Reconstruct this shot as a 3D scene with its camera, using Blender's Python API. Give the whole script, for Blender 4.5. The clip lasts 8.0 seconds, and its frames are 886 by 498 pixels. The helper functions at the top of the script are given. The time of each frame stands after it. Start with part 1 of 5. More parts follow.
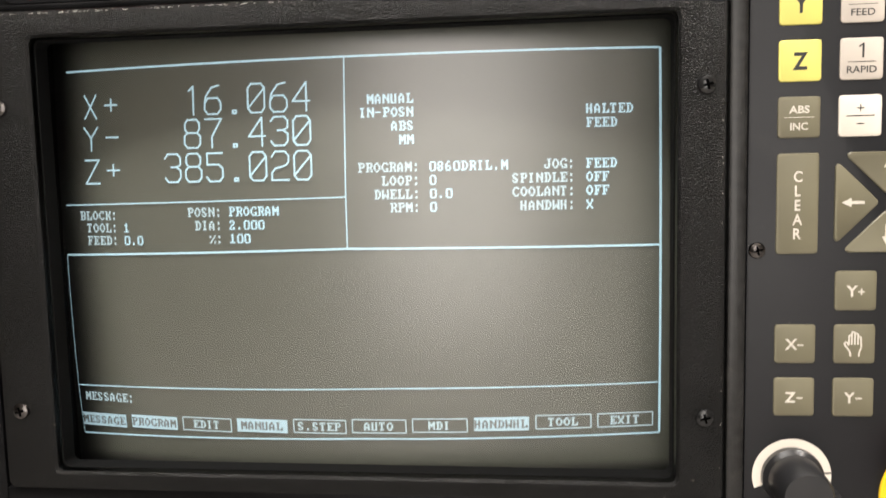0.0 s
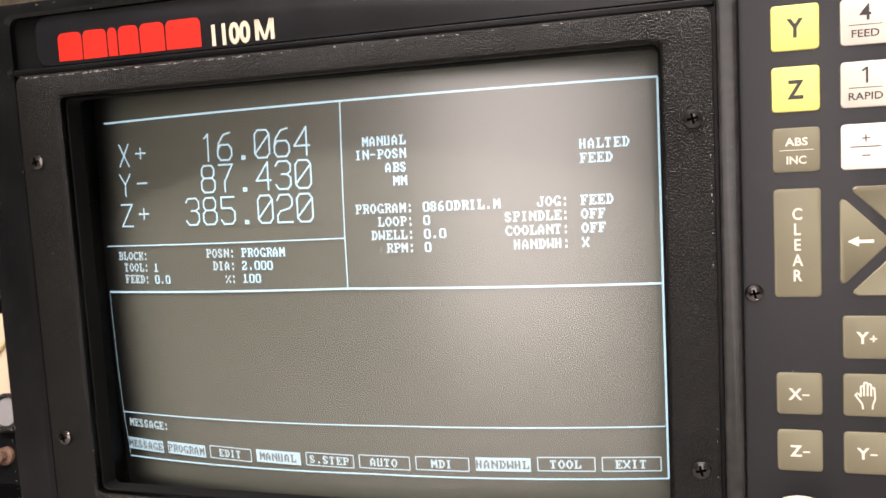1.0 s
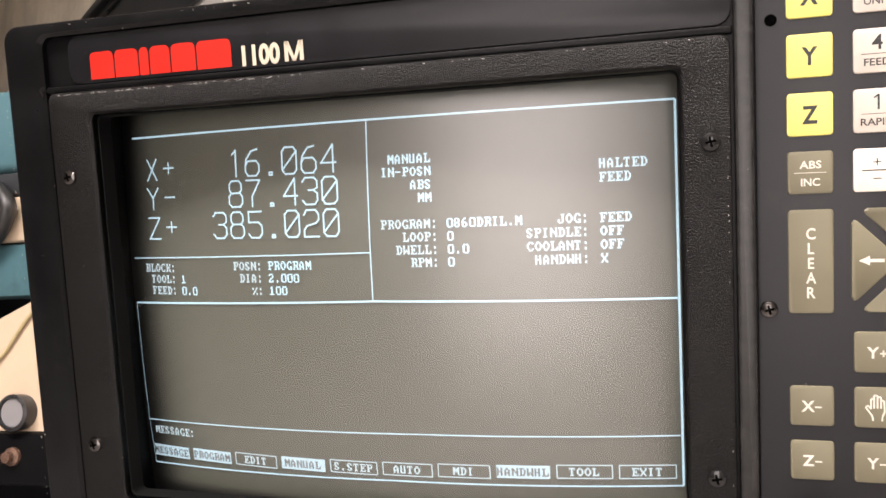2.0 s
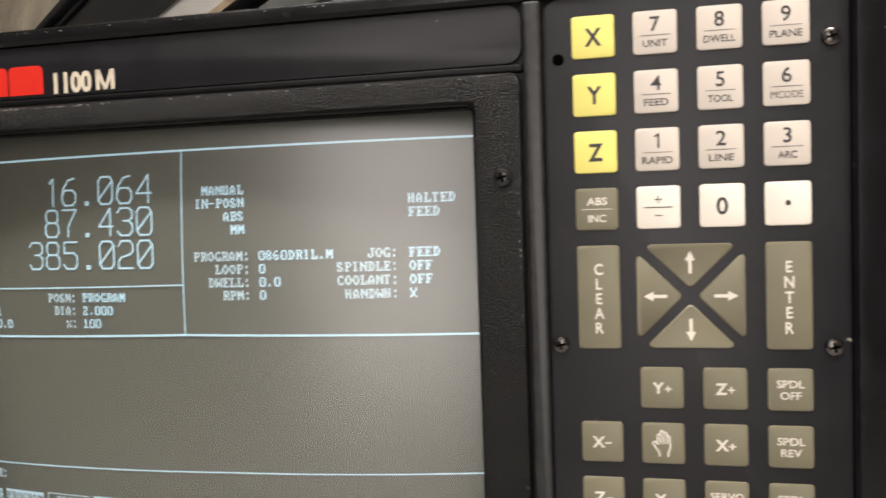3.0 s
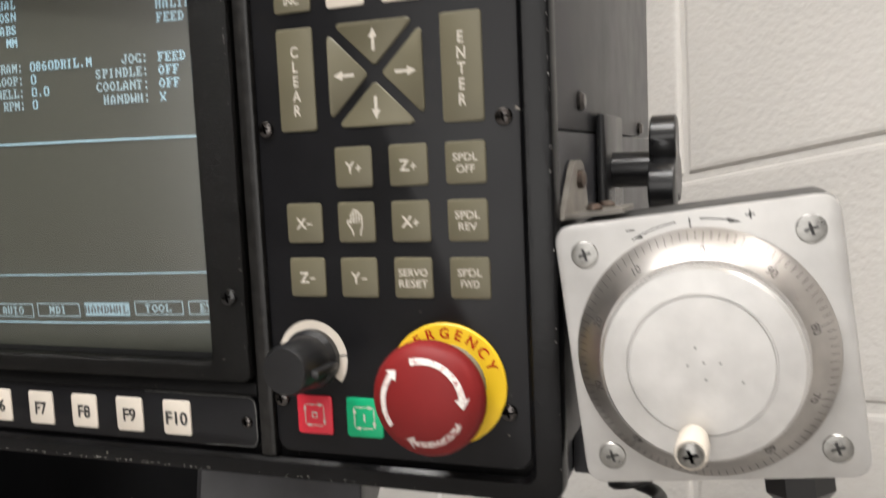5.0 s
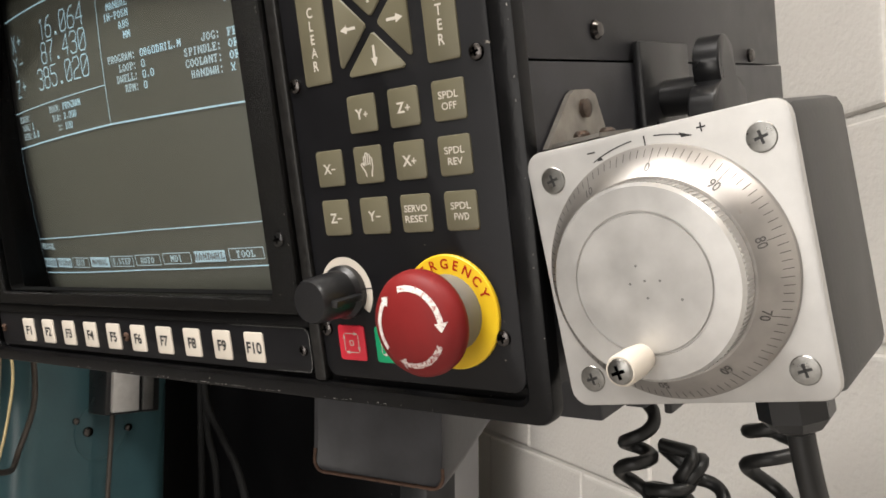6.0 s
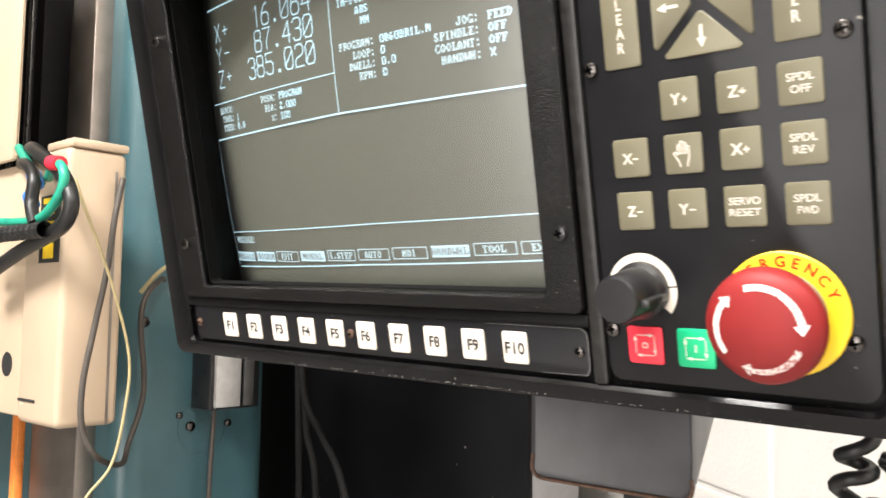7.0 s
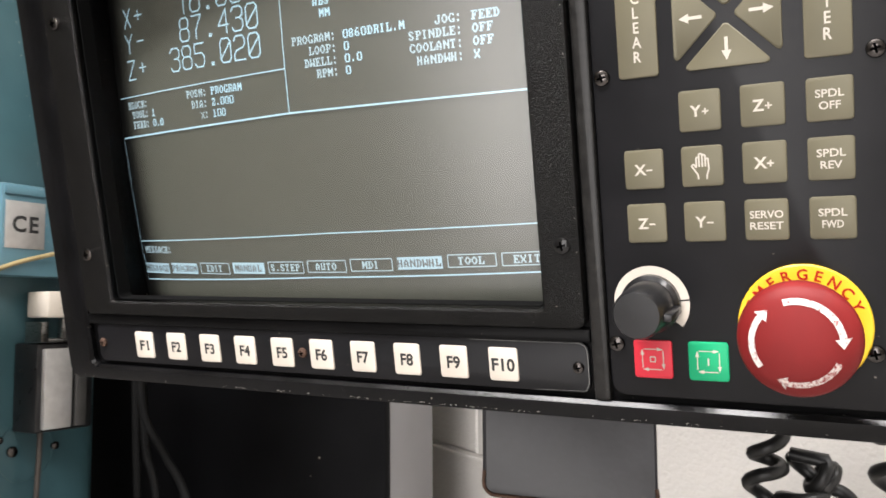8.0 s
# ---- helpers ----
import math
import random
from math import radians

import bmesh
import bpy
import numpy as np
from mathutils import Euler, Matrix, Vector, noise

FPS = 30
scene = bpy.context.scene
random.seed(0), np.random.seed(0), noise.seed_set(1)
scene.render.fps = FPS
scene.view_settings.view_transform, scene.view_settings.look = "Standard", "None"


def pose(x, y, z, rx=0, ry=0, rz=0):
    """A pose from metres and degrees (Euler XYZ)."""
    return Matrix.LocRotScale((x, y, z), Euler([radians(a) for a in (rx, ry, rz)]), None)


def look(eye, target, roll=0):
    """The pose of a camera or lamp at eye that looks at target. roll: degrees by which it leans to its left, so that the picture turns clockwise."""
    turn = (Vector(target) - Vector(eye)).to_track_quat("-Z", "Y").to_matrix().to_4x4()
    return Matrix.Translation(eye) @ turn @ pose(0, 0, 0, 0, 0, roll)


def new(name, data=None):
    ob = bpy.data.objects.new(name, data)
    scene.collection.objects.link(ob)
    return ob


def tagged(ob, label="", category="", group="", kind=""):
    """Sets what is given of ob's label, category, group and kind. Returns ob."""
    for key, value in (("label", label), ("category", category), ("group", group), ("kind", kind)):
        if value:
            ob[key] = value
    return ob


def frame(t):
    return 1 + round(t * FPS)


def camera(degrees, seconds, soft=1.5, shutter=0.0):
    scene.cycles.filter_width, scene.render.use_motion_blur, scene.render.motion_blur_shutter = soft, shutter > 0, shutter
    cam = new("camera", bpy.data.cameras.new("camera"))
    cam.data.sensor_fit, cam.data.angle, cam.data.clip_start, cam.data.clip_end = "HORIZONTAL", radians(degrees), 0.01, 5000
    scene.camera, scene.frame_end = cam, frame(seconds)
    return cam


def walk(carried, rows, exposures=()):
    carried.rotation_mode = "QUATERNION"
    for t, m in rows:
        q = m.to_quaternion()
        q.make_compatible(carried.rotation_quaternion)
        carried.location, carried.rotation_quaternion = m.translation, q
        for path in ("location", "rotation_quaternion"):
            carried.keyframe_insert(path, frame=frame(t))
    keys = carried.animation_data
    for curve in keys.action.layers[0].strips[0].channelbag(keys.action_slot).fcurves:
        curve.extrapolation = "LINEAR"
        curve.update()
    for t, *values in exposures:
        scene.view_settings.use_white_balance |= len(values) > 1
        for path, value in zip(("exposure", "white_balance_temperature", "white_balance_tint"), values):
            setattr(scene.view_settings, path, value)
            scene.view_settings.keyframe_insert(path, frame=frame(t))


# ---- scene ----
cam = camera(55.4, 8.0, soft=1.6, shutter=0.3)
# The console leans forward: its own axes, turned into the world's.
LEAN = Matrix(((0.99959, 0.00635, 0.02789), (0.0, 0.97502, -0.2221), (-0.0286, 0.22201, 0.97463)))
PANEL = Matrix.Translation((0, 0.349, 1.42)) @ LEAN.to_4x4() @ Matrix.Translation((0, -0.349, -1.37))
PATH = [
    (0, (0.004, 0.011, 1.379), (-0.219, 1.983, 1.628), -1.49),
    (0.5, (0.062, 0.022, 1.396), (-0.442, 1.942, 1.639), -0.4),
    (1, (0.071, 0.023, 1.396), (-0.513, 1.92, 1.643), -0.9),
    (1.2, (0.07, 0.015, 1.399), (-0.512, 1.913, 1.644), -1.2),
    (2.3, (0.062, 0.007, 1.402), (-0.492, 1.914, 1.643), -0.28),
    (2.5, (0.069, 0.011, 1.383), (-0.446, 1.91, 1.741), 0.7),
    (2.8, (0.099, 0.018, 1.391), (-0.381, 1.929, 1.734), 0.38),
    (3, (0.119, 0.025, 1.397), (-0.331, 1.943, 1.742), -0.6),
    (3.5, (0.167, 0.037, 1.398), (-0.292, 1.934, 1.833), -0.8),
    (4, (0.179, 0.036, 1.395), (-0.292, 1.932, 1.823), -0.7),
    (4.5, (0.194, 0.033, 1.365), (-0.315, 1.94, 1.695), -0.3),
    (4.7, (0.216, 0.046, 1.348), (-0.319, 1.946, 1.671), -0.19),
    (4.9, (0.25, 0.062, 1.339), (-0.369, 1.946, 1.597), 0.2),
    (5, (0.264, 0.07, 1.332), (-0.415, 1.937, 1.564), 0.32),
    (5.2, (0.304, 0.092, 1.321), (-0.566, 1.882, 1.517), 0.9),
    (6.3, (0.36, 0.104, 1.318), (-0.899, 1.651, 1.472), -0.4),
    (6.5, (0.34, 0.088, 1.32), (-0.953, 1.606, 1.472), -0.1),
    (6.7, (0.308, 0.076, 1.316), (-1.02, 1.565, 1.466), 0.25),
    (7, (0.265, 0.057, 1.317), (-1.045, 1.56, 1.469), 0.8),
    (7.2, (0.243, 0.053, 1.316), (-1.032, 1.585, 1.473), 1.03),
    (7.5, (0.218, 0.046, 1.323), (-0.938, 1.67, 1.486), 0.8),
    (8, (0.189, 0.032, 1.323), (-0.762, 1.784, 1.482), -0.4),
]
EXPOSURE = [(0.0, 0.47, 6500, 11), (1.0, 0.85, 6600, 18), (2.5, 0.62, 6600, 19), (3.0, 0.28, 6500, 13), (3.5, -0.15, 6300, 8), (4.0, -0.3, 6250, 8), (4.5, -0.25, 6150, 6), (5.0, -0.15, 6250, 10), (6.3, 0.0, 6450, 10), (7.0, 1.1, 6350, 10), (7.5, 1.17, 5950, 10), (8.0, 0.5, 6200, 12)]
walk(cam, [(t, look(eye, target, roll)) for t, eye, target, roll in PATH], EXPOSURE)

# ---- light ----
world = bpy.data.worlds.new("world")
world.use_nodes = True
world.node_tree.nodes["Background"].inputs[0].default_value = (0.9, 0.95, 1.0, 1)
world.node_tree.nodes["Background"].inputs[1].default_value = 0.05
scene.world = world


def area_lamp(name, at, aim, w, h, watts, color):
    data = bpy.data.lights.new(name, "AREA")
    data.shape, data.size, data.size_y, data.energy, data.color = "RECTANGLE", w, h, watts, color
    ob = new(name, data)
    ob.matrix_world = look(at, aim)
    return ob


WALL_YAW = -36.0
WALL = Matrix.Translation((0.5839, 0.8037, 0)) @ pose(0, 0, 0, 0, 0, WALL_YAW)   # x along the block wall, y into it
CEILING = 4.2
LAMPS = [(-0.55, -1.75, 1.8, 1.0, 185), (0.95, -2.0, 1.2, 0.3, 58), (2.2, -0.4, 1.2, 0.6, 90)]
for lx, ly, lw, lh, watts in LAMPS:
    area_lamp("tube_light", (lx, ly, CEILING - 0.12), (lx, ly + 0.001, 0), lw, lh, watts, (1.0, 0.955, 0.9))
area_lamp("window_light", (0.06, -2.27, 1.1), (0.06, 0, 1.1), 1.2, 2.03, 26, (1.0, 0.94, 0.87))


# ---- materials ----
def material(name, color, rough=0.5, metal=0.0, vary=0.15, scale=40.0, bump=0.0, bump_scale=300.0, coat=0.0, dirt=None, dirt_scale=8.0, dirt_at=0.6, spec=0.5, rough_vary=0.1, emit=0.0, specks=None):
    mat = bpy.data.materials.new(name)
    mat.use_nodes = True
    nt = mat.node_tree
    n, link = nt.nodes, nt.links.new
    bsdf = n["Principled BSDF"]
    co = n.new("ShaderNodeTexCoord")
    noise_a = n.new("ShaderNodeTexNoise")
    noise_a.inputs["Scale"].default_value, noise_a.inputs["Detail"].default_value = scale, 6
    link(co.outputs["Object"], noise_a.inputs["Vector"])
    ramp = n.new("ShaderNodeMapRange")
    ramp.inputs["From Min"].default_value, ramp.inputs["From Max"].default_value = 0.3, 0.7
    ramp.inputs["To Min"].default_value, ramp.inputs["To Max"].default_value = 1 - vary, 1 + vary
    link(noise_a.outputs["Fac"], ramp.inputs["Value"])
    mul = n.new("ShaderNodeMix")
    mul.data_type, mul.blend_type = "RGBA", "MULTIPLY"
    mul.inputs[0].default_value = 1
    mul.inputs[6].default_value = (*color, 1)
    link(ramp.outputs[0], mul.inputs[7])
    out = mul.outputs[2]
    if dirt:
        noise_b = n.new("ShaderNodeTexNoise")
        noise_b.inputs["Scale"].default_value, noise_b.inputs["Detail"].default_value, noise_b.inputs["Roughness"].default_value = dirt_scale, 9, 0.7
        link(co.outputs["Object"], noise_b.inputs["Vector"])
        mask = n.new("ShaderNodeMapRange")
        mask.inputs["From Min"].default_value, mask.inputs["From Max"].default_value = dirt_at, dirt_at + 0.16
        link(noise_b.outputs["Fac"], mask.inputs["Value"])
        mix = n.new("ShaderNodeMix")
        mix.data_type = "RGBA"
        link(mask.outputs[0], mix.inputs[0])
        link(out, mix.inputs[6])
        mix.inputs[7].default_value = (*dirt, 1)
        out = mix.outputs[2]
    if specks:
        dots = n.new("ShaderNodeTexNoise")
        dots.inputs["Scale"].default_value, dots.inputs["Detail"].default_value = specks, 2
        link(co.outputs["Object"], dots.inputs["Vector"])
        cut = n.new("ShaderNodeMapRange")
        cut.inputs["From Min"].default_value, cut.inputs["From Max"].default_value = 0.76, 0.8
        link(dots.outputs["Fac"], cut.inputs["Value"])
        dusty = n.new("ShaderNodeMix")
        dusty.data_type = "RGBA"
        link(cut.outputs[0], dusty.inputs[0])
        link(out, dusty.inputs[6])
        dusty.inputs[7].default_value = (0.22, 0.2, 0.17, 1)
        out = dusty.outputs[2]
    link(out, bsdf.inputs["Base Color"])
    bsdf.inputs["Metallic"].default_value = metal
    bsdf.inputs["Specular IOR Level"].default_value = spec
    bsdf.inputs["Coat Weight"].default_value = coat
    rr = n.new("ShaderNodeMapRange")
    rr.inputs["To Min"].default_value, rr.inputs["To Max"].default_value = max(0.02, rough - rough_vary), min(1, rough + rough_vary)
    link(noise_a.outputs["Fac"], rr.inputs["Value"])
    link(rr.outputs[0], bsdf.inputs["Roughness"])
    if bump:
        noise_c = n.new("ShaderNodeTexNoise")
        noise_c.inputs["Scale"].default_value, noise_c.inputs["Detail"].default_value = bump_scale, 4
        link(co.outputs["Object"], noise_c.inputs["Vector"])
        bn = n.new("ShaderNodeBump")
        bn.inputs["Strength"].default_value, bn.inputs["Distance"].default_value = 0.8, bump
        link(noise_c.outputs["Fac"], bn.inputs["Height"])
        link(bn.outputs[0], bsdf.inputs["Normal"])
    if emit:
        bsdf.inputs["Emission Color"].default_value = (*color, 1)
        bsdf.inputs["Emission Strength"].default_value = emit
    return mat


M_FRAME = material("black_painted_frame", (0.004, 0.004, 0.0043), 0.36, spec=0.12, specks=420, vary=0.3, bump=0.00008, bump_scale=900, dirt=(0.016, 0.014, 0.012), dirt_scale=60, dirt_at=0.66)
M_RIM = material("black_gloss_rim", (0.004, 0.004, 0.0045), 0.22, spec=0.24, specks=300, vary=0.4, bump=0.0001, bump_scale=420, dirt=(0.022, 0.02, 0.018), dirt_scale=90, dirt_at=0.62, rough_vary=0.14)
M_RIB = material("scuffed_black_rib", (0.011, 0.0105, 0.01), 0.34, spec=0.4, vary=0.5, scale=260, specks=420, dirt=(0.03, 0.028, 0.025), dirt_scale=120, dirt_at=0.56)
M_MEMBRANE = material("black_membrane", (0.0065, 0.0065, 0.0078), 0.37, spec=0.3, specks=260, vary=0.2, bump=0.00003, bump_scale=2500, dirt=(0.012, 0.0115, 0.0112), dirt_scale=30, dirt_at=0.6)
M_LEATHER = material("grained_black_plate", (0.0035, 0.0034, 0.0032), 0.18, spec=0.22, specks=380, vary=0.4, bump=0.001, bump_scale=1400, dirt=(0.01, 0.009, 0.008), dirt_scale=40, dirt_at=0.68)
M_BLACK = material("black_plastic", (0.013, 0.013, 0.014), 0.3, vary=0.2, bump=0.00003, bump_scale=800)
M_CREAM = material("cream_key", (0.66, 0.6, 0.52), 0.5, vary=0.05, bump=0.00002, bump_scale=1500, dirt=(0.5, 0.42, 0.33), dirt_scale=90, dirt_at=0.7)
M_CREAM_DULL = material("dull_cream_key", (0.5, 0.445, 0.385), 0.5, vary=0.05, bump=0.00002, bump_scale=1500, dirt=(0.4, 0.34, 0.28), dirt_scale=90, dirt_at=0.7)
M_YELLOW = material("yellow_key", (0.64, 0.57, 0.14), 0.5, vary=0.05, dirt=(0.6, 0.5, 0.12), dirt_scale=90, dirt_at=0.7)
M_OLIVE = material("olive_grey_key", (0.132, 0.119, 0.074), 0.5, vary=0.06, dirt=(0.1, 0.09, 0.055), dirt_scale=80, dirt_at=0.66)
M_RED = material("red_key", (0.72, 0.025, 0.05), 0.45, vary=0.06)
M_GREEN = material("green_key", (0.0, 0.36, 0.15), 0.45, vary=0.06)
M_INK = material("black_ink", (0.02, 0.02, 0.02), 0.6)
M_FAINT_INK = material("faint_grey_ink", (0.09, 0.085, 0.08), 0.6)
M_LINER = material("matt_black_lining", (0.003, 0.003, 0.003), 0.8, spec=0.1)
M_HOLE = material("deep_hole", (0.001, 0.001, 0.001), 0.9, spec=0.0)
M_DULL_CABLE = material("dull_black_cable", (0.008, 0.008, 0.008), 0.75, spec=0.1, vary=0.2)
M_WHITE_INK = material("white_ink", (0.57, 0.53, 0.46), 0.6, vary=0.08)
M_LOGO = material("red_ink", (0.46, 0.014, 0.006), 0.6, vary=0.08, spec=0.2)
M_CREAM_INK = material("cream_ink", (0.5, 0.44, 0.34), 0.6, vary=0.08, spec=0.2)
M_MUSHROOM = material("red_mushroom_plastic", (0.2, 0.013, 0.013), 0.5, spec=0.3, vary=0.12, bump=0.00003, bump_scale=600, dirt=(0.15, 0.008, 0.011), dirt_scale=50, dirt_at=0.66)
M_WORN = material("worn_white_ink", (0.8, 0.76, 0.72), 0.6, vary=0.1, dirt=(0.3, 0.03, 0.035), dirt_scale=600, dirt_at=0.5)
M_RUBBED = material("rubbed_white_ink", (0.72, 0.66, 0.62), 0.6, vary=0.2, dirt=(0.24, 0.02, 0.02), dirt_scale=900, dirt_at=0.44)
M_RING = material("yellow_legend_plate", (0.88, 0.58, 0.02), 0.4, vary=0.06)
M_COLLAR = material("grey_collar", (0.2, 0.2, 0.19), 0.4)
M_BLACK_SCREW = material("black_oiled_screw", (0.006, 0.006, 0.006), 0.16, vary=0.3, scale=500, bump=0.00005, bump_scale=900)
M_SCREW = material("blackened_screw", (0.1, 0.092, 0.088), 0.2, metal=1.0, vary=0.3, scale=500, dirt=(0.12, 0.05, 0.03), dirt_scale=400, dirt_at=0.62)
M_SLOT = material("screw_recess", (0.05, 0.05, 0.05), 0.5, metal=0.6)
M_DULL_SCREW = material("rust_stained_screw", (0.12, 0.095, 0.08), 0.4, metal=0.8, vary=0.3, scale=300, dirt=(0.1, 0.045, 0.025), dirt_scale=260, dirt_at=0.55)
M_STEEL = material("zinc_screw", (0.3, 0.295, 0.28), 0.3, metal=1.0, vary=0.25, scale=300)
M_RUST = material("rusty_steel", (0.11, 0.062, 0.042), 0.65, metal=0.4, vary=0.35, scale=300, bump=0.0002, bump_scale=700)
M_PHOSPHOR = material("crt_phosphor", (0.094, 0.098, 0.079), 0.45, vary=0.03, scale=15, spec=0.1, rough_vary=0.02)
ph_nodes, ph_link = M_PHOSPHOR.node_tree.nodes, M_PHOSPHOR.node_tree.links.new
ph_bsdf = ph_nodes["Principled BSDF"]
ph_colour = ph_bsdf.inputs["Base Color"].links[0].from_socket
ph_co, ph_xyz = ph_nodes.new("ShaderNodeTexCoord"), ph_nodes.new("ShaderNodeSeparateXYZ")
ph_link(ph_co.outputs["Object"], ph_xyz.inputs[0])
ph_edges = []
for axis, dark, lit in ((0, -0.2135, -0.19), (2, 1.467, 1.456), (2, 1.268, 1.276)):   # base colour darkens softly towards the left, top and bottom edges
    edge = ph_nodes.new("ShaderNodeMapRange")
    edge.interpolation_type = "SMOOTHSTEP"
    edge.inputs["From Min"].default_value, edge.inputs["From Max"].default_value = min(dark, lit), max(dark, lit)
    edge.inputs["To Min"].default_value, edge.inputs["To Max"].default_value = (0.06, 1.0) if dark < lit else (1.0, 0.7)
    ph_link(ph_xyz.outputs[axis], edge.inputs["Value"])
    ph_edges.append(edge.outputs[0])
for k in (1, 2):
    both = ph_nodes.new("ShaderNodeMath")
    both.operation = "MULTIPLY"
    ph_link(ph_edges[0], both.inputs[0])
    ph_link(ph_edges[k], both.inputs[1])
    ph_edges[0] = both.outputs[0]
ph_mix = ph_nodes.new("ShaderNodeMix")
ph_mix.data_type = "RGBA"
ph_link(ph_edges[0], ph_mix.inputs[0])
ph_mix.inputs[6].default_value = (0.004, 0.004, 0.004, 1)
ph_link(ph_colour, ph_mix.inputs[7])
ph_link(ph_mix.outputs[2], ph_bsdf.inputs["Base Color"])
M_PANE = bpy.data.materials.new("etched_tube_glass")
M_PANE.use_nodes = True
pane_nodes, pane_link = M_PANE.node_tree.nodes, M_PANE.node_tree.links.new
clear, gloss, blend = pane_nodes.new("ShaderNodeBsdfTransparent"), pane_nodes.new("ShaderNodeBsdfGlossy"), pane_nodes.new("ShaderNodeMixShader")
clear.inputs["Color"].default_value = (0.97, 0.97, 0.97, 1)
gloss.inputs["Roughness"].default_value = 0.32
blend.inputs[0].default_value = 0.066
pane_link(clear.outputs[0], blend.inputs[1])
pane_link(gloss.outputs[0], blend.inputs[2])
pane_link(blend.outputs[0], pane_nodes["Material Output"].inputs["Surface"])
M_GLOW = material("phosphor_trace", (0.27, 0.41, 0.47), 0.5, vary=0.0, emit=0.85)
M_GLOW_DIM = material("phosphor_text", (0.28, 0.38, 0.41), 0.5, vary=0.0, emit=0.65)
M_GLOW_BLOCK = material("phosphor_block", (0.28, 0.4, 0.45), 0.5, vary=0.0, emit=0.65)
M_PHOSPHOR_OFF = material("phosphor_dark", (0.13, 0.14, 0.13), 0.4, vary=0.0)
M_ALU = material("satin_aluminium", (0.53, 0.52, 0.505), 0.42, metal=0.45, vary=0.1, scale=60, bump=0.00003, bump_scale=1200, dirt=(0.3, 0.28, 0.25), dirt_scale=60, dirt_at=0.7)
M_DIAL_RING = material("dull_turned_aluminium", (0.42, 0.40, 0.38), 0.38, metal=0.92, vary=0.15, scale=80, dirt=(0.24, 0.16, 0.1), dirt_scale=28, dirt_at=0.6)
M_CHIP = material("bare_chipped_metal", (0.42, 0.4, 0.37), 0.4, metal=0.4, vary=0.3, scale=400)
M_DIAL = material("turned_aluminium", (0.54, 0.53, 0.515), 0.34, metal=0.6, vary=0.12, scale=80, dirt=(0.4, 0.36, 0.3), dirt_scale=45, dirt_at=0.7)
M_DARK_BOX = material("dark_grey_box", (0.055, 0.054, 0.052), 0.5, vary=0.2, bump=0.0001, bump_scale=400, dirt=(0.09, 0.08, 0.07), dirt_scale=40, dirt_at=0.62)
M_CASE = material("black_case_paint", (0.034, 0.034, 0.038), 0.36, spec=0.35, vary=0.2, bump=0.00006, bump_scale=500)
M_ARM = material("grey_arm_paint", (0.05, 0.05, 0.055), 0.4, vary=0.3, scale=30, specks=240, bump=0.0002, bump_scale=160, dirt=(0.08, 0.065, 0.05), dirt_scale=38, dirt_at=0.64)
M_CABLE = material("black_cable", (0.012, 0.012, 0.012), 0.42, vary=0.2)
M_WALL = material("white_block_paint", (0.6, 0.578, 0.547), 0.55, vary=0.04, scale=6, bump=0.002, bump_scale=120, dirt=(0.6, 0.55, 0.5), dirt_scale=30, dirt_at=0.72)
M_SHOP = material("grey_shop_wall", (0.2, 0.19, 0.175), 0.7, vary=0.15, scale=3)
M_BEIGE = material("beige_machine_paint", (0.48, 0.375, 0.27), 0.4, vary=0.06, scale=8, bump=0.0001, bump_scale=200, dirt=(0.45, 0.34, 0.22), dirt_scale=12, dirt_at=0.66)
M_TEAL = material("teal_machine_paint", (0.048, 0.11, 0.128), 0.35, vary=0.2, scale=6, bump=0.0004, bump_scale=90, dirt=(0.035, 0.075, 0.085), dirt_scale=9, dirt_at=0.6)
M_WAY = material("ground_steel", (0.25, 0.225, 0.205), 0.35, metal=0.8, vary=0.2, scale=14)
M_CONCRETE = material("stained_concrete", (0.8, 0.72, 0.59), 0.8, vary=0.2, scale=3, bump=0.02, bump_scale=14, dirt=(0.38, 0.32, 0.25), dirt_scale=5, dirt_at=0.62)
M_FLOOR = material("shop_floor", (0.3, 0.285, 0.27), 0.55, vary=0.2, scale=4, dirt=(0.1, 0.09, 0.08), dirt_scale=3, dirt_at=0.55)
M_CABINET = material("black_cabinet_paint", (0.0045, 0.0045, 0.005), 0.45, spec=0.06, specks=45, vary=0.3, scale=5, dirt=(0.05, 0.045, 0.035), dirt_scale=60, dirt_at=0.74)
M_GREY_SIDE = material("grey_cabinet_paint", (0.2, 0.195, 0.2), 0.5, vary=0.1, scale=5)
M_STEELGREY = material("dark_steel", (0.022, 0.024, 0.027), 0.45, vary=0.2, scale=5)
M_PALE_PIPE = material("pale_blue_pipe", (0.16, 0.2, 0.23), 0.35, vary=0.2, scale=5)
M_GALV = material("galvanised_steel", (0.33, 0.31, 0.28), 0.5, metal=0.6, vary=0.2, scale=120, dirt=(0.25, 0.16, 0.1), dirt_scale=90, dirt_at=0.6)
M_BOARD = material("weathered_brown_board", (0.3, 0.23, 0.15), 0.7, vary=0.3, scale=20, dirt=(0.16, 0.11, 0.07), dirt_scale=14, dirt_at=0.58)
M_PIPE = material("grey_blue_duct", (0.1, 0.105, 0.1), 0.4, vary=0.2, scale=5)


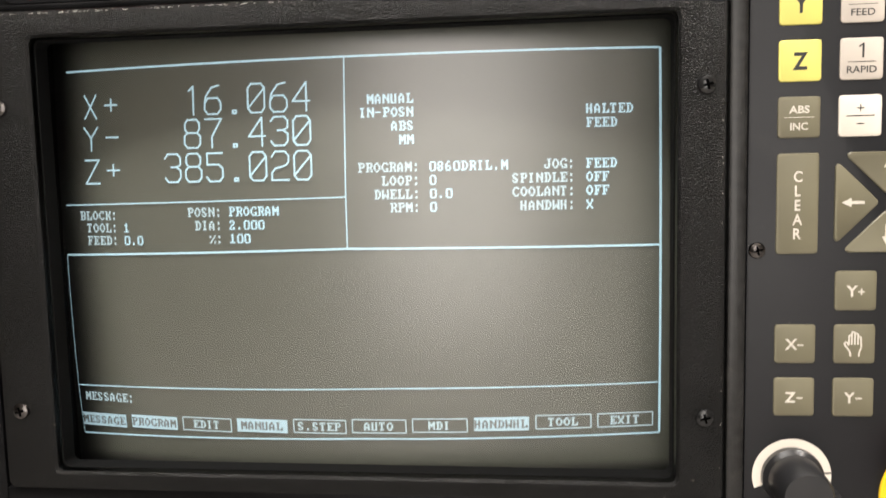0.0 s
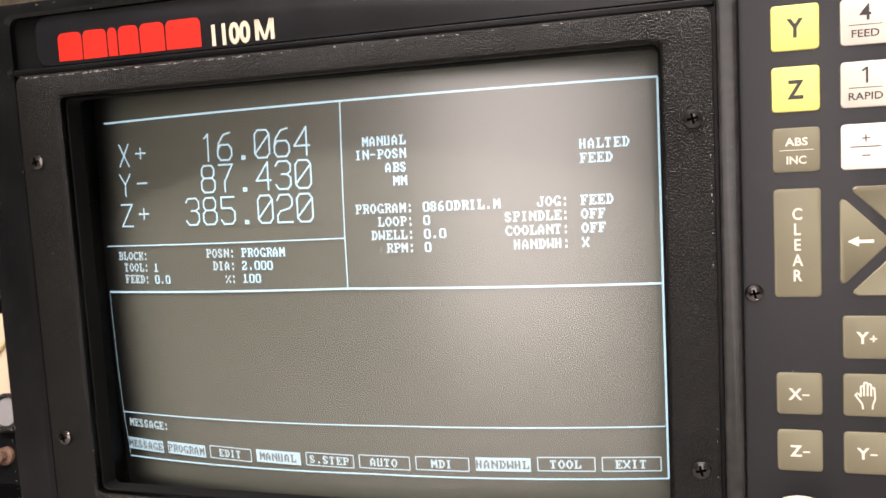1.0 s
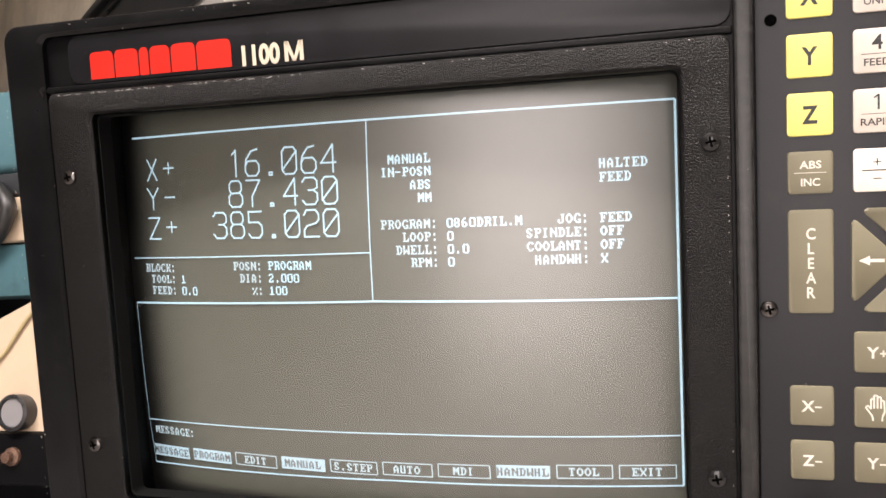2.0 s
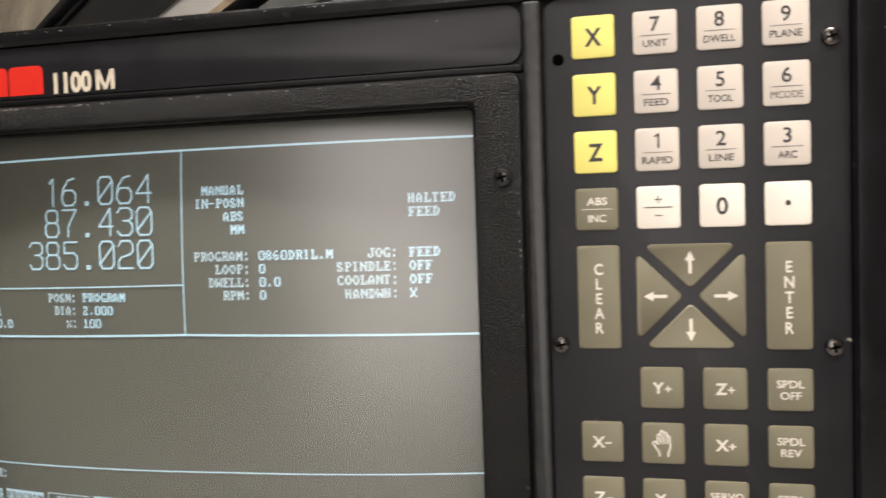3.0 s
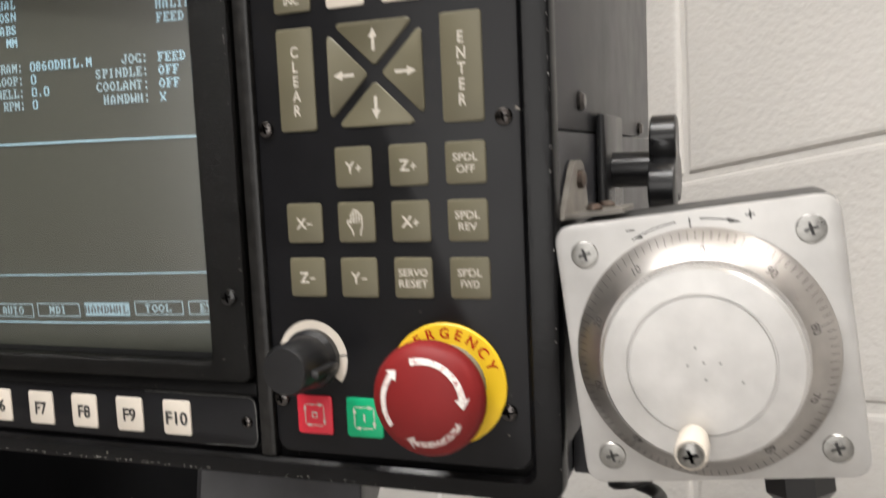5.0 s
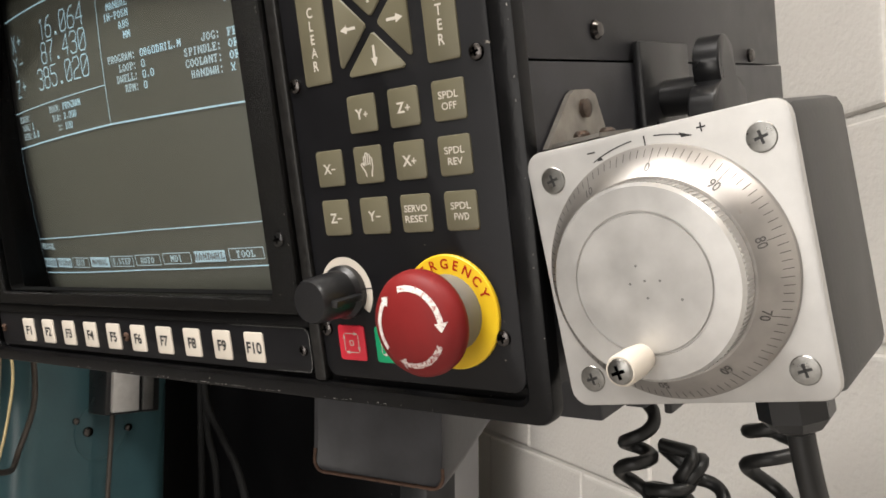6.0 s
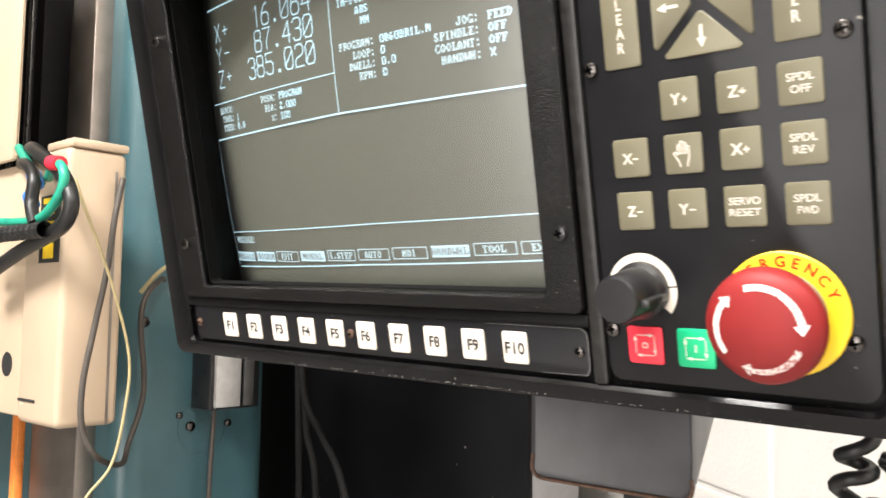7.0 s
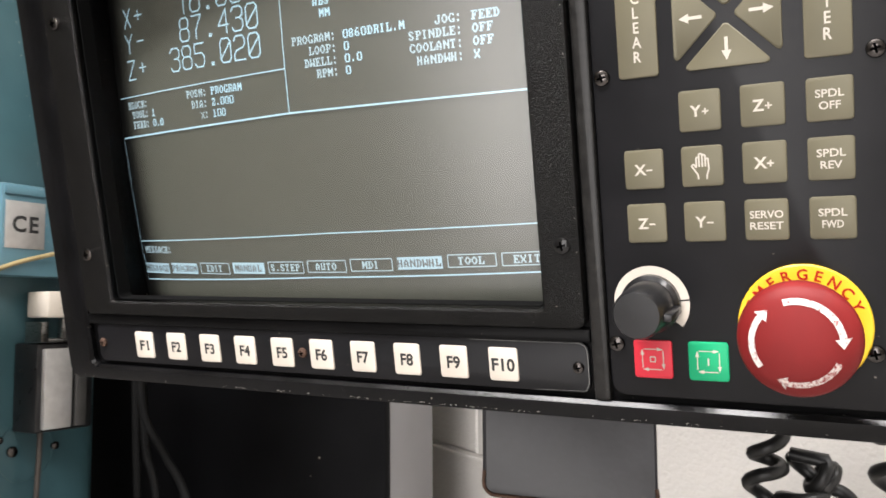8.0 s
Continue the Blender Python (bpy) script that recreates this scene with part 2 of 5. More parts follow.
# ---- mesh helpers ----
def mesh_object(name, verts, faces, mat, parent=None, smooth=False, label="", angle=35):
    me = bpy.data.meshes.new(name)
    me.from_pydata([tuple(v) for v in verts], [], faces)
    bm = bmesh.new()
    bm.from_mesh(me)
    bmesh.ops.recalc_face_normals(bm, faces=bm.faces)
    bm.to_mesh(me)
    bm.free()
    me.materials.append(mat)
    if smooth:
        me.polygons.foreach_set("use_smooth", [True] * len(me.polygons))
        me.set_sharp_from_angle(angle=radians(angle))
    ob = new(name, me)
    if parent:
        ob.parent = parent
    if label:
        tagged(ob, label)
    return ob


def group_of(name, label, category, base=None, **kw):
    ob = new(name)
    ob.matrix_world = base if base is not None else Matrix()
    ob.empty_display_size = 0.05
    return tagged(ob, label, category, **kw)


def loft(loops, cap_a=True, cap_b=True, closed=False):
    n = len(loops[0])
    verts = [v for lp in loops for v in lp]
    faces = []
    pairs = list(zip(range(len(loops)), range(1, len(loops)))) + ([(len(loops) - 1, 0)] if closed else [])
    for a, b in pairs:
        for i in range(n):
            j = (i + 1) % n
            faces.append((a * n + i, a * n + j, b * n + j, b * n + i))
    if not closed:
        if cap_a:
            faces.append(tuple(range(n)))
        if cap_b:
            faces.append(tuple((len(loops) - 1) * n + i for i in range(n)))
    return verts, faces


def rounded(x0, x1, z0, z1, r, y, seg=4):
    r = max(0.00002, min(r, (x1 - x0) / 2, (z1 - z0) / 2))
    pts = []
    for cx, cz, a0 in ((x1 - r, z1 - r, 0), (x0 + r, z1 - r, 90), (x0 + r, z0 + r, 180), (x1 - r, z0 + r, 270)):
        for k in range(seg + 1):
            a = radians(a0 + 90 * k / seg)
            pts.append((cx + r * math.cos(a), y, cz + r * math.sin(a)))
    return pts


def slab(name, x0, x1, z0, z1, y_back, y_front, r, mat, parent, bevel=0.0005, label="", seg=4):
    b = bevel
    v, f = loft([rounded(x0, x1, z0, z1, r, y_back, seg), rounded(x0, x1, z0, z1, r, y_front + b, seg),
                 rounded(x0 + b * 0.3, x1 - b * 0.3, z0 + b * 0.3, z1 - b * 0.3, r, y_front + b * 0.3, seg), rounded(x0 + b, x1 - b, z0 + b, z1 - b, r, y_front, seg)])
    return mesh_object(name, v, f, mat, parent, True, label)


def ring_slab(name, outer, inner, ro, ri, y_back, y_front, mat, parent, bevel=0.001, inner_back=None, flare=0.0, label="", seg=5):
    """A plate with an opening: outer and inner are (x0, x1, z0, z1)."""
    def rect(q, d, r, y):
        return rounded(q[0] + d, q[1] - d, q[2] + d, q[3] - d, r, y, seg)
    ib = y_back if inner_back is None else inner_back
    v, f = loft([rect(outer, 0, ro, y_back), rect(outer, 0, ro, y_front + bevel), rect(outer, bevel * 0.3, ro, y_front + bevel * 0.3), rect(outer, bevel, ro, y_front),
                 rect(inner, -bevel, ri, y_front), rect(inner, 0, ri, y_front + bevel), rect(inner, -flare, ri, ib)], closed=True)
    return mesh_object(name, v, f, mat, parent, True, label)


def circle(cx, cz, r, y, n=32):
    return [(cx + r * math.cos(2 * math.pi * i / n), y, cz + r * math.sin(2 * math.pi * i / n)) for i in range(n)]


def lathe(name, cx, cz, profile, mat, parent, n=32, label="", angle=35):
    """profile: (radius, y) from back to front, about an axis along y."""
    v, f = loft([circle(cx, cz, max(r, 0.00002), y, n) for r, y in profile])
    return mesh_object(name, v, f, mat, parent, True, label, angle)


def box(name, x0, x1, y0, y1, z0, z1, mat, parent=None, bevel=0.003, label="", seg=2):
    bm = bmesh.new()
    bmesh.ops.create_cube(bm, size=1)
    for vert in bm.verts:
        vert.co = ((x0 + x1) / 2 + vert.co.x * (x1 - x0), (y0 + y1) / 2 + vert.co.y * (y1 - y0), (z0 + z1) / 2 + vert.co.z * (z1 - z0))
    if bevel:
        bmesh.ops.bevel(bm, geom=bm.edges[:], offset=bevel, segments=seg, affect="EDGES", profile=0.5)
    me = bpy.data.meshes.new(name)
    bm.to_mesh(me)
    bm.free()
    me.materials.append(mat)
    me.polygons.foreach_set("use_smooth", [True] * len(me.polygons))
    me.set_sharp_from_angle(angle=radians(40))
    ob = new(name, me)
    if parent:
        ob.parent = parent
    if label:
        tagged(ob, label)
    return ob


def tube(name, points, radius, mat, parent=None, n=8, label="", smooth_path=True, per=6):
    """A round cable along points."""
    pts = [Vector(p) for p in points]
    if smooth_path and len(pts) > 2:
        fine = []
        for i in range(len(pts) - 1):
            p0, p1, p2, p3 = pts[max(i - 1, 0)], pts[i], pts[i + 1], pts[min(i + 2, len(pts) - 1)]
            for k in range(per):
                t = k / per
                fine.append(0.5 * ((2 * p1) + (p2 - p0) * t + (2 * p0 - 5 * p1 + 4 * p2 - p3) * t * t + (3 * p1 - p0 - 3 * p2 + p3) * t ** 3))
        pts = fine + [pts[-1]]
    loops, side = [], None
    for i, p in enumerate(pts):
        d = (pts[min(i + 1, len(pts) - 1)] - pts[max(i - 1, 0)]).normalized()
        if side is None:
            side = d.orthogonal().normalized()
        side = (side - d * side.dot(d)).normalized()
        up = d.cross(side)
        loops.append([p + radius * (math.cos(2 * math.pi * k / n) * side + math.sin(2 * math.pi * k / n) * up) for k in range(n)])
    v, f = loft(loops)
    return mesh_object(name, v, f, mat, parent, True, label, 60)


GLYPHS = {}


def glyph(text, bold=0.0):
    """Flat outline of a piece of writing in the built-in font: vertices (x, y), faces."""
    key = (text, bold)
    if key not in GLYPHS:
        cu = bpy.data.curves.new("writing", "FONT")
        cu.body, cu.size, cu.offset, cu.resolution_u = text, 1.0, bold, 3
        ob = bpy.data.objects.new("writing", cu)
        me = bpy.data.meshes.new_from_object(ob)
        GLYPHS[key] = ([(v.co.x, v.co.y) for v in me.vertices], [tuple(p.vertices) for p in me.polygons])
        bpy.data.meshes.remove(me)
        bpy.data.objects.remove(ob)
        bpy.data.curves.remove(cu)
    return GLYPHS[key]


def join2d(pieces):
    verts, faces = [], []
    for vs, fs in pieces:
        o = len(verts)
        verts += vs
        faces += [tuple(i + o for i in f) for f in fs]
    return verts, faces


def placed(text, cx, cz, height, width=None, bold=0.02, anchor="c", squeeze=1.0):
    """Writing scaled so that a capital is height tall; returns 2D vertices and faces."""
    if text == "1":
        w = 0.13 * height + bold * 0.6 * height
        return join2d([bar(cx + 0.08 * height, cz - height / 2, cx + 0.08 * height, cz + height / 2, w), bar(cx - 0.2 * height, cz + 0.26 * height, cx + 0.08 * height, cz + 0.46 * height, w * 0.8)])
    vs, fs = glyph(text, bold)
    xs, zs = [v[0] for v in vs], [v[1] for v in vs]
    k = height / 0.72
    kx = k * squeeze if width is None else width / (max(xs) - min(xs))
    mid = (max(xs) + min(xs)) / 2 if anchor == "c" else min(xs) if anchor == "l" else max(xs)
    z_mid = 0.36
    return [(cx + (x - mid) * kx, cz + (z - z_mid) * k) for x, z in vs], fs


def print_on(name, pieces, y, mat, parent, label=""):
    vs, fs = join2d(pieces)
    yf = y if callable(y) else (lambda x, z: y)
    me = bpy.data.meshes.new(name)
    me.from_pydata([(x, yf(x, z), z) for x, z in vs], [], fs)
    me.materials.append(mat)
    ob = new(name, me)
    ob.parent = parent
    return tagged(ob, label)


def bar(x0, z0, x1, z1, w, n=1):
    d = Vector((x1 - x0, z1 - z0))
    side = Vector((-d.y, d.x)).normalized() * w / 2
    vs, fs = [], []
    for i in range(n + 1):
        p = Vector((x0, z0)) + d * i / n
        vs += [tuple(p + side), tuple(p - side)]
    for i in range(n):
        fs.append((2 * i, 2 * i + 1, 2 * i + 3, 2 * i + 2))
    return vs, fs


def poly(pts):
    return list(pts), [tuple(range(len(pts)))]


def arc_band(cx, cz, r0, r1, a0, a1, n=24):
    vs, fs = [], []
    for i in range(n + 1):
        a = radians(a0 + (a1 - a0) * i / n)
        vs += [(cx + r0 * math.cos(a), cz + r0 * math.sin(a)), (cx + r1 * math.cos(a), cz + r1 * math.sin(a))]
    for i in range(n):
        fs.append((2 * i, 2 * i + 1, 2 * i + 3, 2 * i + 2))
    return vs, fs


# ---- the control console, in its own axes: x along it, z up it, y into it ----
P = 0.349
console = group_of("control_console", "black machine control console with screen and keypad, scuffed", "control panel", PANEL)

# frame: a back plate, a raised outer rim and ribs between the panels
ring_slab("back_plate", (-0.2505, 0.201, 1.232, 1.503), (-0.2235, 0.0735, 1.2625, 1.4745), 0.010, 0.002, 0.3545, 0.3515, M_FRAME, console, bevel=0.0004)
ring_slab("outer_rim", (-0.2525, 0.203, 1.2278, 1.505), (-0.2315, 0.1915, 1.2365, 1.4985), 0.0075, 0.005, 0.3542, 0.3468, M_RIM, console, bevel=0.0016, inner_back=0.3515)
slab("rib", 0.0775, 0.0845, 1.2368, 1.4982, 0.3514, 0.3472, 0.001, M_RIB, console, bevel=0.0012)
slab("rib", -0.2312, 0.0772, 1.4724, 1.4752, 0.3514, 0.3478, 0.0008, M_FRAME, console, bevel=0.0008)
slab("rib", -0.2312, 0.0772, 1.2612, 1.267, 0.3514, 0.3476, 0.0008, M_FRAME, console, bevel=0.001)
slab("keypad_panel", 0.085, 0.191, 1.2395, 1.498, 0.3514, P, 0.006, M_MEMBRANE, console, bevel=0.0004, label="satin black membrane keypad panel")
slab("name_panel", -0.218, 0.077, 1.4757, 1.4978, 0.3514, 0.3492, 0.006, M_MEMBRANE, console, bevel=0.0004, label="black name strip with red and white lettering")
slab("function_strip", -0.226, 0.0755, 1.2388, 1.261, 0.3514, P, 0.004, M_MEMBRANE, console, bevel=0.0004, label="black strip with ten function keys")

# name strip lettering: the maker's mark as plain red shapes, then the model number
LOGO_X = [-0.2058, -0.1922, -0.1790, -0.1734, -0.1622, -0.1490, -0.1310]
z0, z1 = 1.4772, 1.4896
name_panel = [o for o in console.children if o.name.startswith("name_panel")][0]
for k in range(6):
    xa, xb = LOGO_X[k], LOGO_X[k + 1] - 0.0007
    rim = [(p[0], p[2]) for p in rounded(xa, xb, z0, z1, 0.0026, 0)]
    print_on("mark_block", [poly([(x, max(z, z0) if z > z0 + 0.003 else z0) for x, z in rim])], 0.34905, M_LOGO, name_panel, "plain bold red block of the maker's mark")
mx, mz, mw = -0.1013, 1.4815, 0.0018
print_on("model_lettering", [placed("1100", -0.1172, 1.4815, 0.0085, width=0.0185, bold=0.04), bar(mx - 0.0036, mz - 0.0043, mx - 0.0036, mz + 0.0043, mw), bar(mx + 0.0036, mz - 0.0043, mx + 0.0036, mz + 0.0043, mw),
                             poly([(mx - 0.0044, mz + 0.0043), (mx - 0.0024, mz + 0.0043), (mx + 0.0007, mz - 0.0043), (mx - 0.0007, mz - 0.0043)]), poly([(mx + 0.0024, mz + 0.0043), (mx + 0.0044, mz + 0.0043), (mx + 0.0007, mz - 0.0043), (mx - 0.0007, mz - 0.0043)])], 0.34905, M_CREAM_INK, name_panel, "cream model lettering")

# screen surround: grained plate with a deep opening, and the tube behind it
ring_slab("screen_surround", (-0.2285, 0.0762, 1.2675, 1.472), (-0.2055, 0.058, 1.2755, 1.461), 0.004, 0.003, 0.3514, 0.345, M_LEATHER, console, bevel=0.0012, inner_back=0.395, flare=0.014, label="grained black plastic plate round the screen")

ring_slab("opening_liner", (-0.2053, 0.0578, 1.2757, 1.4608), (-0.2045, 0.0571, 1.2764, 1.4601), 0.003, 0.003, 0.358, 0.3495, M_LINER, console, bevel=0.0002, label="matt black lining of the screen opening")


def tube_y(x, z):
    return 0.3613 + (x + 0.073) ** 2 / 1.3 + (z - 1.368) ** 2 / 2.4


NX, NZ = 40, 30
verts, faces = [], []
for j in range(NZ + 1):
    for i in range(NX + 1):
        x, z = -0.2235 + 0.297 * i / NX, 1.258 + 0.22 * j / NZ
        verts.append((x, tube_y(x, z) + 0.0006, z))
for j in range(NZ):
    for i in range(NX):
        a = j * (NX + 1) + i
        faces.append((a, a + 1, a + NX + 2, a + NX + 1))
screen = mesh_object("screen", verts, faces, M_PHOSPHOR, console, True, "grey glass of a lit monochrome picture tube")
GLASS = 0.0061


def sheet(x0, x1, z0, z1, nx, nz, yf):
    vs = [(x0 + (x1 - x0) * i / nx, yf(x0 + (x1 - x0) * i / nx, z0 + (z1 - z0) * j / nz), z0 + (z1 - z0) * j / nz) for j in range(nz + 1) for i in range(nx + 1)]
    fs = [(j * (nx + 1) + i, j * (nx + 1) + i + 1, (j + 1) * (nx + 1) + i + 1, (j + 1) * (nx + 1) + i) for j in range(nz) for i in range(nx)]
    return vs, fs


GX, GZ = 48, 36
fv, ff = sheet(-0.2215, 0.0722, 1.262, 1.474, GX, GZ, lambda x, z: tube_y(x, z) - GLASS)
bv, bf = sheet(-0.2215, 0.0722, 1.262, 1.474, GX, GZ, lambda x, z: tube_y(x, z) - 0.0006)
n = len(fv)
rim = [i for i in range(GX)] + [j * (GX + 1) + GX for j in range(GZ)] + [GZ * (GX + 1) + i for i in range(GX, 0, -1)] + [j * (GX + 1) for j in range(GZ, 0, -1)]
faces = ff + [tuple(k + n for k in reversed(q)) for q in bf] + [(rim[k], rim[(k + 1) % len(rim)], rim[(k + 1) % len(rim)] + n, rim[k] + n) for k in range(len(rim))]
pane = mesh_object("faceplate", fv + bv, faces, M_PANE, console, True, "thick etched glass faceplate of the tube", 50)
pane.visible_shadow = False
def on_tube(x, z):
    return tube_y(x, z)


def above_tube(x, z):
    return tube_y(x, z) - 0.00015


TRACE = 0.0007
frame_lines = [bar(-0.2082, 1.4503, 0.0555, 1.4515, TRACE * 1.3, 40), bar(-0.2122, 1.3672, -0.0767, 1.37, TRACE * 1.3, 30), bar(-0.0767, 1.37, 0.0552, 1.369, TRACE * 1.3, 30),
               bar(-0.2114, 1.3901, -0.0767, 1.392, TRACE * 0.8, 30), bar(-0.0761, 1.451, -0.0767, 1.3922, TRACE * 0.8, 12), bar(-0.0767, 1.392, -0.0767, 1.37, TRACE * 0.8, 8),
               bar(-0.212, 1.3055, -0.06, 1.3087, TRACE * 0.8, 30), bar(-0.06, 1.3087, 0.0548, 1.3092, TRACE * 0.8, 20), bar(-0.211, 1.2821, -0.073, 1.2858, TRACE, 30), bar(-0.073, 1.2858, 0.0556, 1.2865, TRACE, 30),
               bar(0.0556, 1.4515, 0.0556, 1.2865, TRACE * 1.4, 30), bar(-0.2124, 1.3672, -0.2121, 1.3055, TRACE * 0.35, 12), bar(-0.2121, 1.3055, -0.2112, 1.2821, TRACE * 0.35, 6)]
for piece in frame_lines:
    print_on("picture_line", [piece], on_tube, M_GLOW, screen, "glowing white frame line of the picture")

# large figures drawn as strokes, in a cell 1 wide and 1.6 high
STROKES = {
    "0": [[(0.2, 0), (0.8, 0), (1, 0.25), (1, 1.35), (0.8, 1.6), (0.2, 1.6), (0, 1.35), (0, 0.25), (0.2, 0)], [(0.05, 0.3), (0.95, 1.3)]],
    "1": [[(0.35, 1.35), (0.62, 1.6), (0.62, 0)]],
    "2": [[(0, 1.3), (0.2, 1.6), (0.8, 1.6), (1, 1.35), (1, 1.0), (0.8, 0.8), (0.2, 0.65), (0, 0.4), (0, 0), (1, 0)]],
    "3": [[(0, 1.35), (0.2, 1.6), (0.8, 1.6), (1, 1.4), (1, 1.0), (0.75, 0.85), (0.4, 0.85)], [(0.75, 0.85), (1, 0.65), (1, 0.25), (0.8, 0), (0.2, 0), (0, 0.25)]],
    "4": [[(0.8, 0), (0.8, 1.6), (0, 0.55), (1, 0.55)]],
    "5": [[(1, 1.6), (0.05, 1.6), (0.05, 0.95), (0.75, 0.95), (1, 0.72), (1, 0.25), (0.8, 0), (0.2, 0), (0, 0.25)]],
    "6": [[(0.9, 1.6), (0.45, 1.5), (0.08, 1.0), (0, 0.6), (0, 0.25), (0.2, 0), (0.8, 0), (1, 0.25), (1, 0.65), (0.8, 0.9), (0.2, 0.9), (0, 0.6)]],
    "7": [[(0, 1.6), (1, 1.6), (0.4, 0.6), (0.4, 0)]],
    "8": [[(0.2, 0), (0.8, 0), (1, 0.22), (1, 0.65), (0.8, 0.85), (0.2, 0.85), (0, 0.65), (0, 0.22), (0.2, 0)], [(0.2, 0.85), (0.05, 1.05), (0.05, 1.4), (0.22, 1.6), (0.78, 1.6), (0.95, 1.4), (0.95, 1.05), (0.8, 0.85)]],
    ".": [[(0.4, 0), (0.6, 0), (0.6, 0.15), (0.4, 0.15), (0.4, 0)]],
    "X": [[(0.1, 0), (0.95, 1.5)], [(0.1, 1.5), (0.95, 0)]], "Y": [[(0, 1.5), (0.5, 0.8), (1, 1.5)], [(0.5, 0.8), (0.5, 0)]], "Z": [[(0, 1.5), (1, 1.5), (0, 0), (1, 0)]],
    "+": [[(0, 0.85), (1, 0.85)], [(0.5, 0.4), (0.5, 1.3)]], "-": [[(0, 0.85), (1, 0.85)]]}


def figures(text, x, z, w, h, step):
    out = []
    for i, ch in enumerate(text):
        for line in STROKES.get(ch, []):
            pts = [(x + i * step + px * w, z + pz * h / 1.6) for px, pz in line]
            for (ax, az), (bx, bz) in zip(pts, pts[1:]):
                d = Vector((bx - ax, bz - az)).normalized() * 0.0003
                out.append(bar(ax - d.x, az - d.y, bx + d.x, bz + d.y, 0.0008))
    return out


for text, sign, row in (("16.064", "X+", 1.4288), (" 87.430", "Y-", 1.4145), ("385.020", "Z+", 1.3998)):
    text = text.strip().rjust(7)
    print_on("axis_figure", figures(text, -0.1588, row, 0.0075, 0.0122, 0.01), on_tube, M_GLOW, screen, "large glowing axis figures")
    print_on("axis_letter", figures(sign[0], -0.1995, row, 0.0072, 0.0112, 0.01) + figures(sign[1], -0.188, row + 0.001, 0.0062, 0.009, 0.01), on_tube, M_GLOW, screen, "large glowing axis letter")

CELL = 0.00333


# eight-dot wide character set of the screen, one byte a row, seven rows
DOTS = dict(pair.split("=") for pair in (
    "A=3078CCCCFCCCCC B=FC66667C6666FC C=3C66C0C0C0663C D=F86C6666666CF8 E=FE6268786862FE F=FE6268786860F0 G=3C66C0C0CE663E "
    "H=CCCCCCFCCCCCCC I=78303030303078 J=1E0C0C0CCCCC78 K=E6666C786C66E6 L=F06060606266FE M=C6EEFEFED6C6C6 N=C6E6F6DECEC6C6 "
    "O=386CC6C6C66C38 P=FC66667C6060F0 R=FC66667C6C66E6 S=78CCE0701CCC78 T=FCB43030303078 U=CCCCCCCCCCCCFC V=CCCCCCCCCC7830 "
    "W=C6C6C6D6FEEEC6 X=C6C66C38386CC6 Y=CCCCCC78303078 0=7CC6C6C6C6C67C 1=307030303030FC 2=78CC0C3860CCFC 6=3860C0F8CCCC78 "
    "8=78CCCC78CCCC78 .=00000000003030 :=00303000003030 -=000000FC000000 %=00C6CC183066C6").split())


def typed(text, x, z, anchor="l", h=0.0041):
    """Fixed-pitch screen writing, drawn as runs of dots."""
    out = []
    start = x if anchor == "l" else x - CELL * len(text)
    dot, row = CELL / 8, h / 7
    for i, ch in enumerate(text):
        for r in range(7 if ch != " " else 0):
            bits = format(int(DOTS[ch][2 * r:2 * r + 2], 16), "08b")
            zc, c = z + h / 2 - (r + 0.5) * row, 0
            while c < 8:
                run = len(bits[c:]) - len(bits[c:].lstrip("1"))
                if run:
                    out.append(bar(start + CELL * i + c * dot, zc, start + CELL * i + (c + run) * dot, zc, row))
                c += max(run, 1)
    return out


ROWS = [("BLOCK:", -0.1838, 1.3853, "r"), ("TOOL:", -0.1838, 1.3797, "r"), ("1", -0.181, 1.3797, "l"), ("FEED:", -0.1838, 1.374, "r"), ("0.0", -0.181, 1.374, "l"),
        ("POSN:", -0.1322, 1.3864, "r"), ("PROGRAM", -0.1293, 1.3866, "l"), ("DIA:", -0.1322, 1.3806, "r"), ("2.000", -0.1293, 1.3807, "l"), ("%:", -0.1322, 1.3747, "r"), ("100", -0.1293, 1.3748, "l"),
        ("MANUAL", -0.0466, 1.4328, "r"), ("IN-POSN", -0.0466, 1.4272, "r"), ("ABS", -0.0466, 1.4214, "r"), ("MM", -0.0466, 1.4157, "r"), ("HALTED", 0.0246, 1.4267, "l"), ("FEED", 0.0246, 1.421, "l"),
        ("PROGRAM:", -0.0444, 1.4042, "r"), ("0860DRIL.M", -0.0408, 1.4042, "l"), ("LOOP:", -0.0444, 1.3985, "r"), ("0", -0.0408, 1.3985, "l"), ("DWELL:", -0.0444, 1.3928, "r"), ("0.0", -0.0408, 1.3928, "l"), ("RPM:", -0.0444, 1.3872, "r"), ("0", -0.0408, 1.3872, "l"),
        ("JOG:", 0.0203, 1.4042, "r"), ("FEED", 0.0244, 1.4041, "l"), ("SPINDLE:", 0.0203, 1.3985, "r"), ("OFF", 0.0244, 1.3985, "l"), ("COOLANT:", 0.0203, 1.3928, "r"), ("OFF", 0.0244, 1.3928, "l"), ("HANDWH:", 0.0203, 1.387, "r"), ("X", 0.0244, 1.387, "l"),
        ("MESSAGE:", -0.2085, 1.3005, "l")]
for text, x, z, anchor in ROWS:
    print_on("screen_text", typed(text, x, z, anchor), on_tube, M_GLOW_DIM if text.endswith(":") else M_GLOW, screen, "small glowing screen text")

